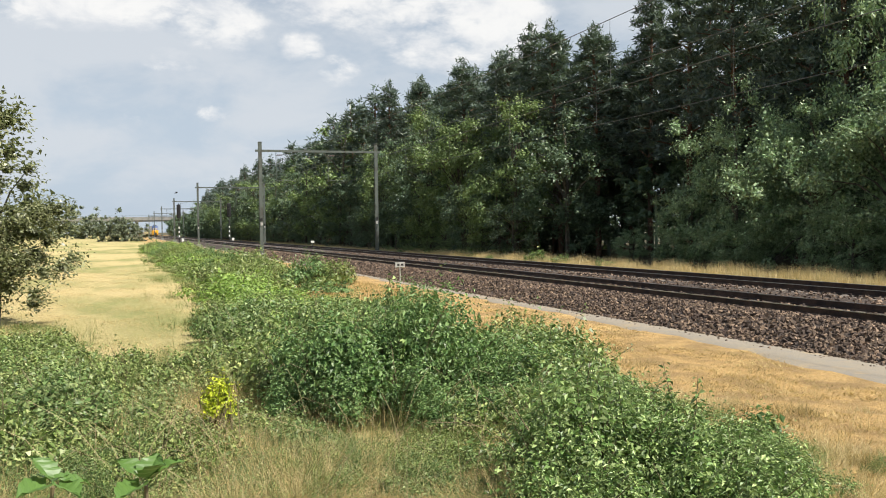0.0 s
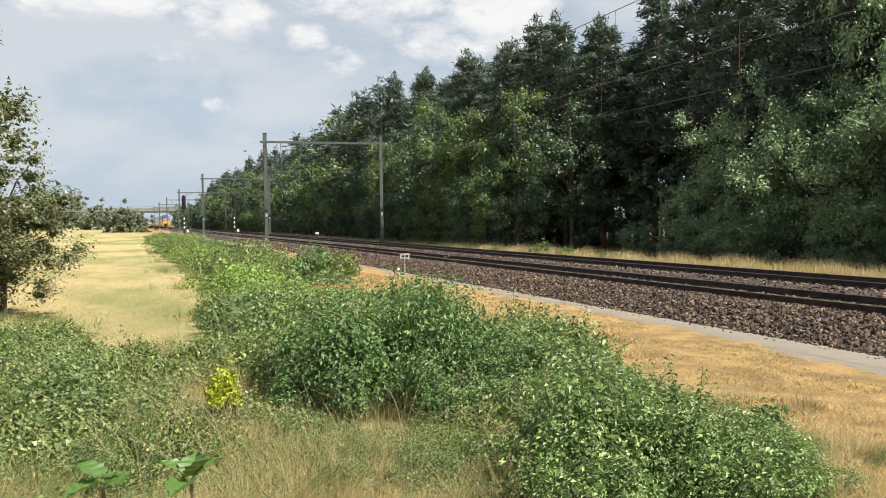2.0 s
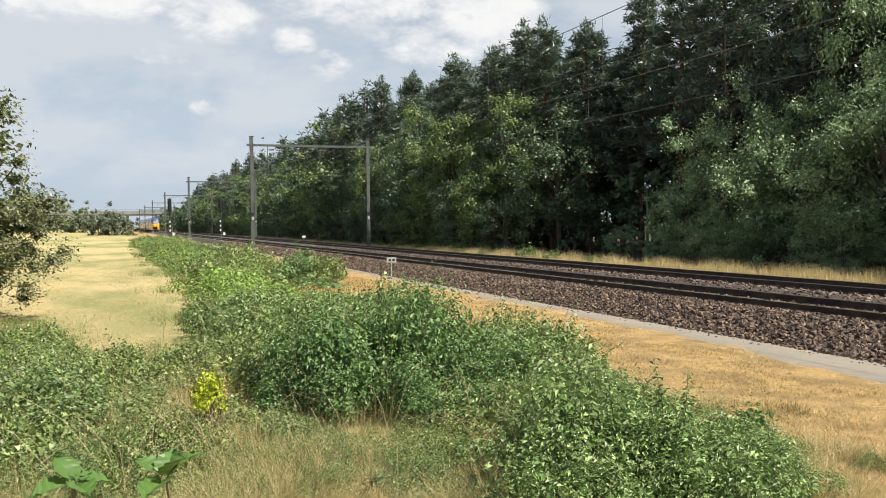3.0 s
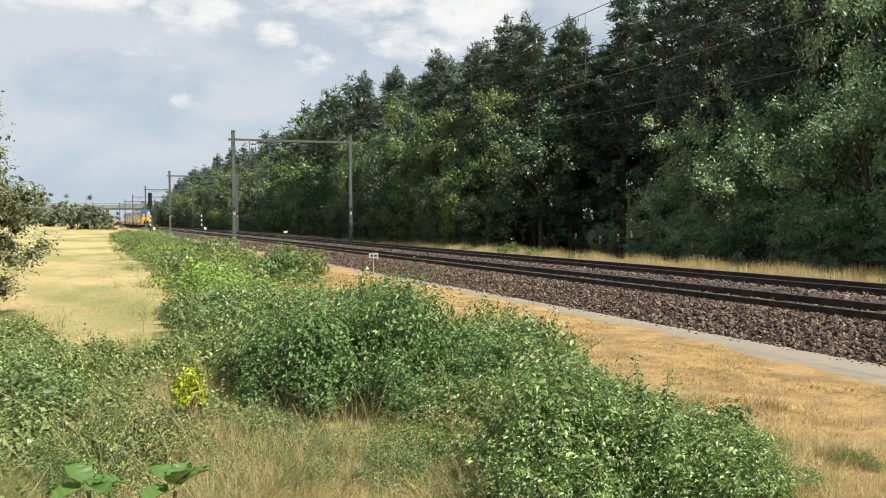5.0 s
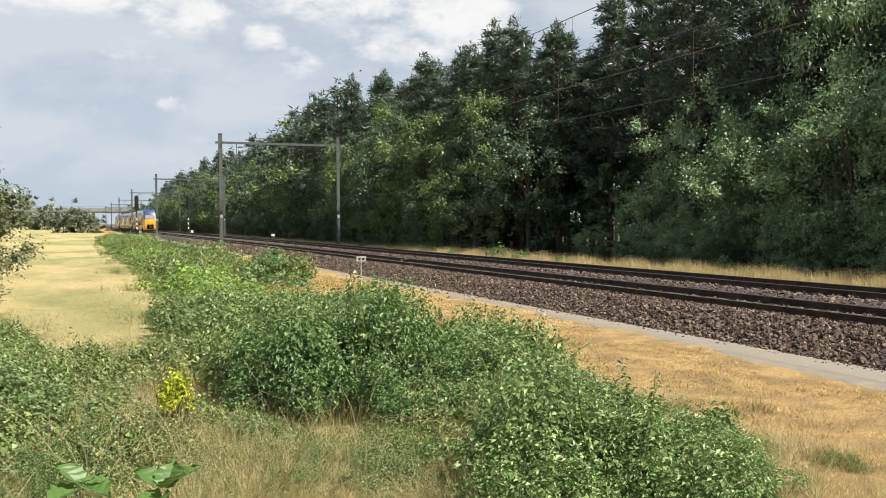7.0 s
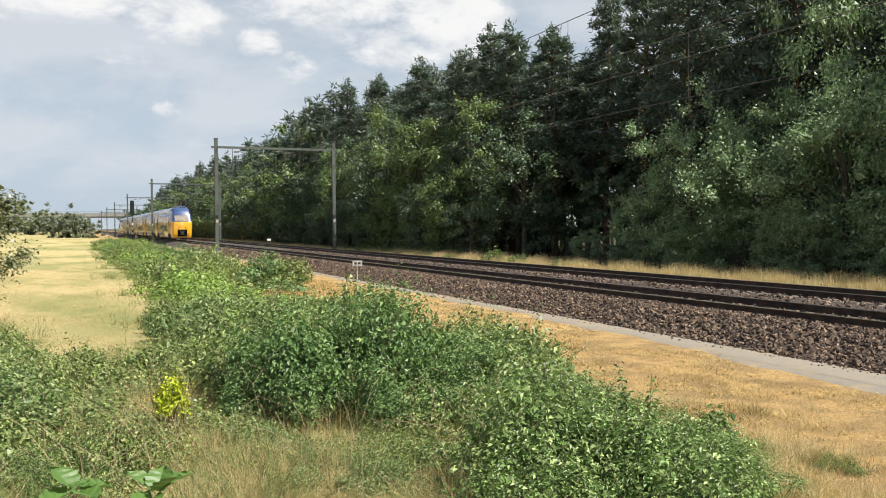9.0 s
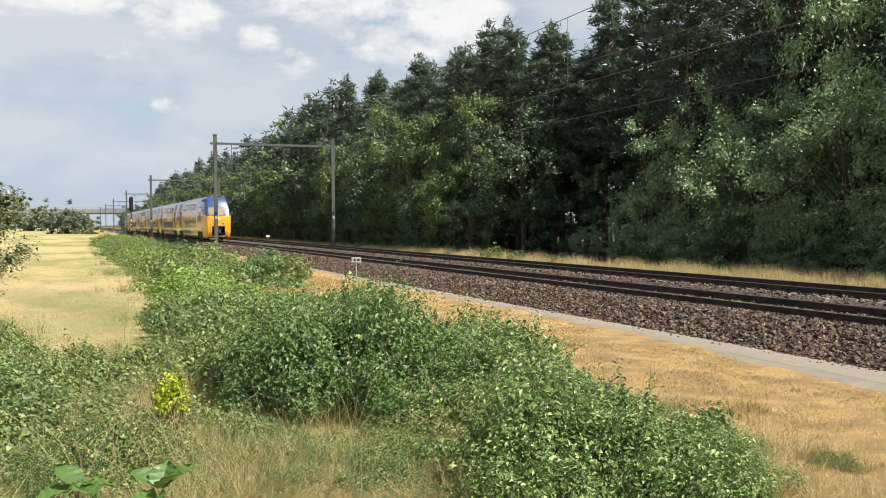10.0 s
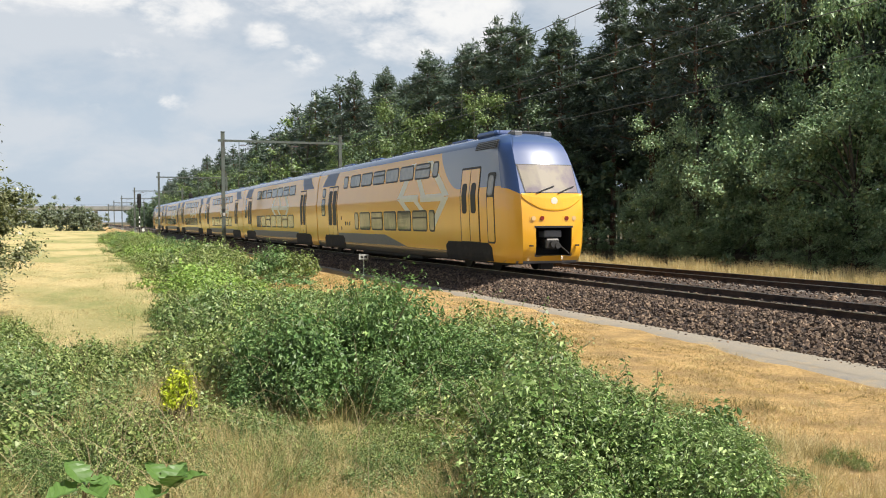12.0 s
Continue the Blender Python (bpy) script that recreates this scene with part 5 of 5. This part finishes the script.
spread(SAPLINGS, [(3.3, 11.2, 1.0, 1.22), (2.5, 11.8, 0.85, 0.98), (4.05, 12.2, 0.9, 1.12), (2.95, 10.5, 0.7, 0.62), (4.7, 11.2, 0.75, 0.72), (6.5, 20.5, 0.9, 0.95), (2.2, 10.9, 0.7, 0.55), (5.5, 11.9, 0.8, 0.75), (5.2, 10.4, 0.7, 0.55), (3.8, 10.2, 0.6, 0.5)])
spread(PALES, [(3.7, 6.7, 0.95, 1.12), (4.5, 7.1, 0.9, 1.0), (3.0, 6.1, 0.75, 0.85), (5.3, 7.4, 0.7, 0.7), (4.2, 5.8, 0.8, 0.85), (4.9, 6.3, 0.7, 0.68), (3.9, 7.9, 0.8, 0.85), (4.7, 8.2, 0.8, 0.8), (5.6, 6.6, 0.55, 0.5), (5.4, 17.0, 0.9, 0.9), (6.0, 24, 1.0, 1.1), (4.4, 16.0, 0.8, 0.8)])
low = [(5.2, 12.6, 1.1, 1.2), (6.2, 12.8, 1.0, 1.2), (5.8, 11.4, 1.0, 1.1), (6.9, 13.6, 0.9, 1.0), (4.8, 14.0, 1.1, 1.2), (6.0, 15.0, 1.1, 1.2), (7.1, 15.6, 0.9, 1.0), (4.6, 9.6, 1.0, 1.0), (5.4, 9.8, 0.9, 0.9), (5.9, 9.2, 0.8, 0.7), (2.2, 13.2, 1.1, 1.1), (1.6, 14.4, 1.0, 1.0), (3.4, 14.2, 1.2, 1.2)]
for k in range(60):
    y = random.uniform(8.6, 14.9)
    x = random.uniform(-0.13 * y - 0.6, 2.2)
    if x < 0.4 or y > 10.4:
        low.append((x, y, random.uniform(0.5, 0.95), random.uniform(0.4, 0.95)))
for k in range(10):
    y = random.uniform(15.0, 19.0)
    low.append((random.uniform(-0.14 * y - 0.5, -0.06 * y), y, random.uniform(0.6, 0.9), random.uniform(0.4, 0.8)))
for k in range(52):
    low.append((random.uniform(-1.6, 3.2), random.uniform(6.2, 9.8), random.uniform(0.22, 0.5), random.uniform(0.2, 0.5)))
for k in range(24):
    y = random.uniform(14.5, 24.0)
    low.append((random.uniform(2.2, 0.29 * y), y, random.uniform(0.8, 1.1), random.uniform(0.8, 1.3)))
low = [p for p in low if not (0.5 < p[0] < 2.2 and p[1] < 6.9) and not (0.4 < p[0] < 1.2 and 8.6 < p[1] < 10.3)]
low += [(1.5, 8.7, 0.5, 0.45), (2.2, 9.0, 0.55, 0.45), (2.9, 8.7, 0.5, 0.5), (1.9, 7.8, 0.45, 0.35), (2.6, 7.6, 0.45, 0.4), (1.0, 7.9, 0.45, 0.4), (0.2, 8.4, 0.5, 0.45), (3.3, 9.3, 0.5, 0.4), (1.7, 9.8, 0.5, 0.5)]
spread(BRAMBLES, [p for p in low if p[1] < 9.8])
spread(THICKETS, [(x, y, s, 1.15 * sz) for x, y, s, sz in low if y >= 9.8])
strip, strip_near = [], []
y = 18.0
while y < 170:
    for k in range(2):
        x = random.uniform(2.8 + 0.006 * y, min((0.22 if y < 34 else 0.25) * y, 8.4))
        s = random.uniform(0.7, 1.2)
        (strip if y > 34 else strip_near).append((x, y + random.uniform(-1, 1), s * (1.0 if y > 34 else 1.25), s * random.uniform(0.4, 1.4) * (1.0 if y > 34 else 0.95)))
    y += 1.25 if y < 70 else 2.2
spread(FARBUSH, strip)
spread(MIDBUSH, strip_near)

# bare dead canes arching through the brambles
def build_canes(places):
    g = np.random.default_rng(77)
    bm = bmesh.new()
    for x0, y0, spread_m, count in places:
        for k in range(count):
            a = np.array([x0 + g.normal() * spread_m, y0 + g.normal() * spread_m, 0.05])
            way = g.normal(0, 0.35, 2)
            top = g.uniform(0.35, 0.85)
            last = a
            for f in (0.35, 0.7, 1.0):
                q = np.array([a[0] + way[0] * f * 1.6, a[1] + way[1] * f * 1.6, 0.05 + top * math.sin(f * 2.2)])
                rod(bm, tuple(last), tuple(q), 0.0038 - 0.002 * f, 0.0032 - 0.002 * f, 3)
                last = q
    tagged(part("dead_canes", bm, M_CANE), "bare straw-brown dead canes among the brambles", "dead canes", kind="stuff")


build_canes([(0.1, 8.6, 0.5, 30), (0.7, 9.4, 0.5, 20), (1.9, 9.4, 0.7, 12), (4.6, 8.8, 0.5, 16), (3.4, 9.2, 0.6, 8), (2.0, 7.6, 0.6, 14)])

# green weeds in the dry verge
spread([put(BRAMBLES[2], 6.1, 6.7, 0.42, 20, 0.45)], [(6.9, 6.6, 0.22, 0.3), (6.6, 7.5, 0.25, 0.25), (6.2, 7.3, 0.4, 0.35), (7.0, 9.4, 0.25, 0.2), (6.7, 10.6, 0.4, 0.3), (6.5, 9.8, 0.35, 0.35)])

# the yellow-green plant
YELLOW = bush("yellow_shrub", 380, 0.66, 0.22, 1700, 0.056, M_YELLOWLEAF, "bright yellow-green young shrub in the brambles", 0.45, 0.6)
plant(YELLOW, 0.95, 10.2, 1.1, 0, 1.0, z=0.26)


# -- grasses
def grass(name, x0, x1, y0, y1, count, height, width, material, label, keep=None, lean=0.35, power=1.0, tuft=0.0):
    """Blades of grass, each a bent sliver of two triangles, in tufts."""
    g = rnd
    x = g.uniform(x0, x1, count)
    y = y0 + (y1 - y0) * g.uniform(0, 1, count) ** power
    if tuft:
        k = np.round(np.stack([x, y], -1) / tuft + 0.35 * np.sin(np.stack([y, x], -1) * 3.7)) * tuft
        pull = g.uniform(0.0, 0.75, (count, 1))
        p = np.stack([x, y], -1) * (1 - pull) + (k + 0.3 * tuft * np.sin(k * 12.9)) * pull
        x, y = p[:, 0], p[:, 1]
    if keep is not None:
        ok = keep(x, y)
        x, y = x[ok], y[ok]
    n = len(x)
    z = ground_height(x, y) - 0.02
    h = height * g.uniform(0.45, 1.15, n) * (0.75 + 0.35 * np.sin(x * 2.1 + 1.7 * np.sin(y * 1.3)))
    a = g.uniform(0, 6.283, n)
    ln = np.abs(g.normal(0, lean, n)) * h
    b = g.uniform(0, 6.283, n)
    w = width * g.uniform(0.6, 1.3, n)
    dx, dy = np.cos(a) * w / 2, np.sin(a) * w / 2
    lx, ly = np.cos(b) * ln, np.sin(b) * ln
    p0 = np.stack([x - dx, y - dy, z], -1)
    p1 = np.stack([x + dx, y + dy, z], -1)
    p2 = np.stack([x + lx, y + ly, z + h], -1)
    v = np.stack([p0, p1, p2], 1).reshape(-1, 3)
    f = np.arange(3 * n).reshape(-1, 3)
    tagged(new(name, mesh_from(name, v, f, material)), label, "grass", kind="stuff")


grass("dry_verge_grass", 4.6, 11.1, 5.0, 34, 120000, 0.075, 0.013, M_DRYBLADE, "sun-scorched orange dry grass on the verge", power=1.5, tuft=0.35, lean=2.0, keep=lambda x, y: x + 0.35 * np.sin(y * 1.7) * np.sin(y * 0.6 + x) + np.abs(rnd.normal(0, 0.35, len(x))) < np.interp(y, (6, 13, 20, 40), (10.25, 11.05, 11.35, 11.5)))
grass("dry_verge_grass", 5.0, 9.0, 5.0, 24, 14000, 0.26, 0.005, M_STRAWBLADE, "taller dry stalks on the verge", power=1.3, tuft=0.9, lean=0.9)
grass("dry_verge_grass", 5.6, 8.8, 5.5, 12.5, 26000, 0.27, 0.0045, M_PALEBLADE, "bent pale straw on the verge", tuft=0.5, lean=1.2, keep=lambda x, y: np.sin(x * 1.9 + y * 0.7) * np.sin(y * 1.3) + 0.5 * (7.4 - x) > -0.1)
grass("dry_verge_grass", 6.0, PATH0, 30, 110, 45000, 0.18, 0.022, M_DRYBLADE, "sun-scorched orange dry grass on the verge", lean=0.7, power=1.3)
grass("meadow_grass", -3.2, 5.6, 5.0, 19, 80000, 0.27, 0.006, M_GREENBLADE, "half-dry grass between the brambles", power=1.3, tuft=0.4, lean=1.1)
grass("seeding_grass", -2.2, 3.2, 5.8, 14.5, 9000, 0.66, 0.0042, M_STRAWBLADE, "thin straw-coloured grass stalks standing through the brambles", tuft=0.7, lean=0.8)
grass("seeding_grass", -2.2, 3.6, 6.0, 14.0, 9000, 0.58, 0.005, M_GREENBLADE, "thin olive grass stalks standing through the brambles", tuft=0.6, lean=0.8)
grass("dry_meadow_grass", -3, 5.0, 5.0, 14, 90000, 0.30, 0.005, M_STRAWBLADE, "pale dry grass between the brambles", power=1.2, tuft=0.45, lean=1.4, keep=lambda x, y: np.sin(x * 1.3 + 0.6) + np.sin(y * 1.1) > -1.2)
grass("tall_dry_grass", -0.6, 3.0, 5.2, 8.8, 12000, 0.36, 0.0045, M_PALEBLADE, "tall pale dry grass between the brambles", tuft=0.3, lean=1.5)
grass("rough_grass", -8, -0.2, 14, 26, 30000, 0.30, 0.007, M_GREENBLADE, "rough half-dry grass at the field's near end", tuft=0.8, lean=0.8, keep=lambda x, y: x + 0.12 * y + rnd.normal(0, 0.7, len(x)) < 1.6)
grass("field_stubble", -9, 3.4, 15, 60, 60000, 0.07, 0.018, M_STRAWBLADE, "short bleached grass of the field", power=1.5, lean=1.8)
grass("strip_grass", 0.2, 4.4, 17, 110, 60000, 0.36, 0.012, M_GREENBLADE, "tall green grass along the field's edge", power=1.3, tuft=0.9, lean=0.7, keep=lambda x, y: x + 0.9 * np.sin(y * 0.31) * np.sin(y * 0.83 + 1) + rnd.normal(0, 0.45, len(x)) > 2.0 + 0.006 * y)
grass("far_verge_grass", 22.4, 28.0, 22, 75, 60000, 0.62, 0.018, M_PALEBLADE, "tall pale dry grass between track and wood", power=1.1, tuft=0.8, lean=0.3)
grass("far_verge_grass", 22.4, 27.5, 70, 180, 20000, 0.45, 0.04, M_PALEBLADE, "tall pale dry grass between track and wood")

grass("verge_tufts", 4.8, 9.6, 5.5, 34, 44000, 0.20, 0.007, M_TUFTBLADE, "brownish withered tufts on the verge", power=1.4, tuft=0.8, lean=1.1, keep=lambda x, y: np.sin(x * 2.3 + y) * np.sin(y * 1.7 - x) + 0.25 * (7.0 - x) > 0.25)

# weeds at the far track's edge
WEED = [bush("weed_clump", 400 + k, 0.9, 0.7, 700, 0.13, M_PALELEAF, "light green weed clump beside the far track", 0.5) for k in range(2)]
spread(WEED, [(24.3, 50.2, 1.3, 1.25), (24.9, 49.0, 1.1, 0.9), (25.3, 44.0, 0.9, 0.7), (25.0, 66, 0.7, 0.8), (24.0, 57.5, 0.7, 0.6), (24.6, 62.5, 0.8, 0.6), (24.2, 72.0, 0.8, 0.8), (23.8, 78.0, 0.8, 0.7)])

# upright young shoots above the thicket
SPIRES = [shoot("willow_shoot", 430 + k, 1.25, 260, 0.10, M_PALELEAF, "slender pale willow shoot above the thicket") for k in range(2)]
spread(SPIRES, [(4.25, 8.1, 1.0, 1.05), (3.25, 12.0, 0.9, 1.5), (4.7, 7.6, 0.8, 0.75), (4.1, 6.7, 0.8, 0.9), (5.2, 8.2, 0.7, 0.6), (3.0, 11.6, 0.8, 1.3), (2.4, 12.4, 0.8, 1.1), (4.6, 12.6, 0.9, 1.2), (5.6, 13.0, 0.8, 1.0), (3.6, 11.4, 1.0, 1.45), (4.05, 12.0, 0.9, 1.35), (2.75, 11.3, 0.8, 1.15), (3.9, 6.9, 0.9, 1.05), (4.4, 6.3, 0.8, 0.95), (3.3, 6.5, 0.8, 0.95), (5.0, 7.2, 0.8, 0.9)])

# the tall oak that stands before the pines
put(SHRUBS[0], 36.5, 34.0, 1.15, 60, 2.25)
put(SHRUBS[1], 36.5, 27.5, 1.15, 10, 2.25)

# the lone bramble shoot over the verge
SHOOT = bush("bramble_shoot", 420, 0.62, 0.32, 300, 0.085, M_OAKLEAF, "leafy bramble shoot standing over the dry verge", 0.6)
plant(SHOOT, 6.35, 8.0, 1.0, 0)

# -- broad leaves close to the camera, nodding in the wind
def build_sprig(at, seed):
    g = np.random.default_rng(seed)
    s = holder("broad_leaf_sprig", at, "broad green leaves on a thin shoot close by", "plant")
    for k in range(5):
        a = k * 1.35 + g.uniform(-0.3, 0.3)
        length, w = g.uniform(0.036, 0.048), g.uniform(0.017, 0.023)
        bm = bmesh.new()
        turn = Matrix.Rotation(a, 4, "Z") @ Matrix.Rotation(radians(g.uniform(-60, 0)), 4, "Y")
        rows = []
        for i in range(9):
            f = i / 8
            half = w * (math.sin(math.pi * min(f * 0.90 + 0.07, 1)) ** 0.75) * (1 + 0.06 * (-1) ** i)
            rows.append([bm.verts.new(turn @ Vector((0.012 + length * f - 0.004 * abs(y), y * half, 0.010 * abs(y) - 0.018 * f * f + 0.0015 * (-1) ** i * abs(y)))) for y in (-1, -0.5, 0, 0.5, 1)])
        for p, q in zip(rows, rows[1:]):
            for i in range(4):
                bm.faces.new((p[i], p[i + 1], q[i + 1], q[i]))
        part("leaf", bm, M_BIGLEAF, s)
    part("stem", rod(bmesh.new(), (0, 0, 0.0), (0.02, 0.03, -2.1), 0.003, 0.006, 6), M_STEM, s)
    return s


# seconds and place of each shoot's tip
SPRIG_A = [(0, 0.024, 1.3, 2.078), (0.5, 0.055, 1.3, 2.075), (1, 0.047, 1.3, 2.069), (1.5, 0.058, 1.3, 2.067), (2, 0.077, 1.3, 2.062), (2.5, 0.084, 1.3, 2.063), (3, 0.065, 1.3, 2.072), (3.5, 0.06, 1.3, 2.076), (5.5, 0.114, 1.3, 2.042), (6, 0.116, 1.3, 2.045), (6.5, 0.115, 1.3, 2.047), (8.5, 0.093, 1.3, 2.053), (9.5, 0.11, 1.3, 2.052), (10.5, 0.109, 1.3, 2.051), (11.5, 0.102, 1.3, 2.052), (12, 0.107, 1.3, 2.047)]
SPRIG_B = [(0, -0.098, 1.35, 2.077), (0.5, -0.06, 1.35, 2.074), (1, -0.068, 1.35, 2.066), (1.5, -0.054, 1.35, 2.062), (2, -0.042, 1.35, 2.058), (2.5, -0.044, 1.35, 2.06), (3, -0.058, 1.35, 2.066), (3.5, -0.053, 1.35, 2.068), (5.5, -0.003, 1.35, 2.045), (6, -0.002, 1.35, 2.048), (6.5, 0.0, 1.35, 2.051), (8.5, -0.009, 1.35, 2.057), (9.5, 0.001, 1.35, 2.056), (10.5, -0.003, 1.35, 2.053), (11.5, -0.009, 1.35, 2.054), (12, -0.001, 1.35, 2.051)]
sprig_a = build_sprig(SPRIG_A[0][1:], 5)
sprig_b = build_sprig(SPRIG_B[0][1:], 9)


# -- a bird crossing the sky
def build_bird():
    b = holder("bird", (0, 70, 20), "small dark bird flying across the sky", "bird")
    bm = bmesh.new()
    bmesh.ops.create_uvsphere(bm, u_segments=10, v_segments=6, radius=0.05)
    for v in bm.verts:
        v.co = Vector((v.co.x * 2.2, v.co.y * 0.8, v.co.z * 0.8))
    part("body", bm, M_BLACK, b)
    for s in (-1, 1):
        bm = bmesh.new()
        top = [bm.verts.new(p) for p in ((0.06, 0, 0.02), (0.03, s * 0.10, 0.07), (-0.08, s * 0.20, 0.05), (-0.03, s * 0.09, 0.05), (-0.05, 0, 0.02))]
        bm.faces.new(top)
        ext = bmesh.ops.extrude_face_region(bm, geom=list(bm.faces))
        for v in [g for g in ext["geom"] if isinstance(g, bmesh.types.BMVert)]:
            v.co.z -= 0.012
        part("wing", bm, M_BLACK, b)
    part("tail", box(bmesh.new(), -0.19, -0.09, -0.025, 0.025, -0.008, 0.008), M_BLACK, b)
    return b


BIRD = [(0, 3.93, 70, 5.34), (5.5, 16.81, 70, 12.42), (6.5, 19.41, 70, 13.85), (9.5, 35.71, 70, 19.04), (12, 49.3, 70, 23.36)]
bird = build_bird()

coaches = [cab]
coaches.append(middle)
for k in range(3):
    coaches.append(copy_thing(middle, Matrix.Translation((TRACK_A, 80 + 27 * k, RAIL_Z))))
rear = copy_thing(cab, Matrix.Translation((TRACK_A, 200, RAIL_Z)))


def nose_at(t):
    """Where along the track the train's nose stands: it gathers speed from 31 to 37 m/s."""
    return 433.95 - 31.335 * t - 0.2199 * t * t


def motions():
    times = [0.5 * k for k in range(25)]
    for k, coach in enumerate(coaches):
        walk(coach, [(t, pose(TRACK_A, nose_at(t) + COACH * k, RAIL_Z)) for t in times])
    walk(rear, [(t, pose(TRACK_A, nose_at(t) + COACH * 6 - 0.3, RAIL_Z, 0, 0, 180)) for t in times])
    for ob, way, f in ((sprig_a, SPRIG_A, 0.0), (sprig_b, SPRIG_B, 1.3)):
        walk(ob, [(t, pose(x, y, z - 0.008, 6 * math.sin(2.1 * t + f), 7 * math.sin(1.7 * t + f), 10 * math.sin(0.9 * t + f))) for t, x, y, z in way])
    walk(bird, [(t, pose(x, y, z, 0, -14, 0)) for t, x, y, z in BIRD])


motions()
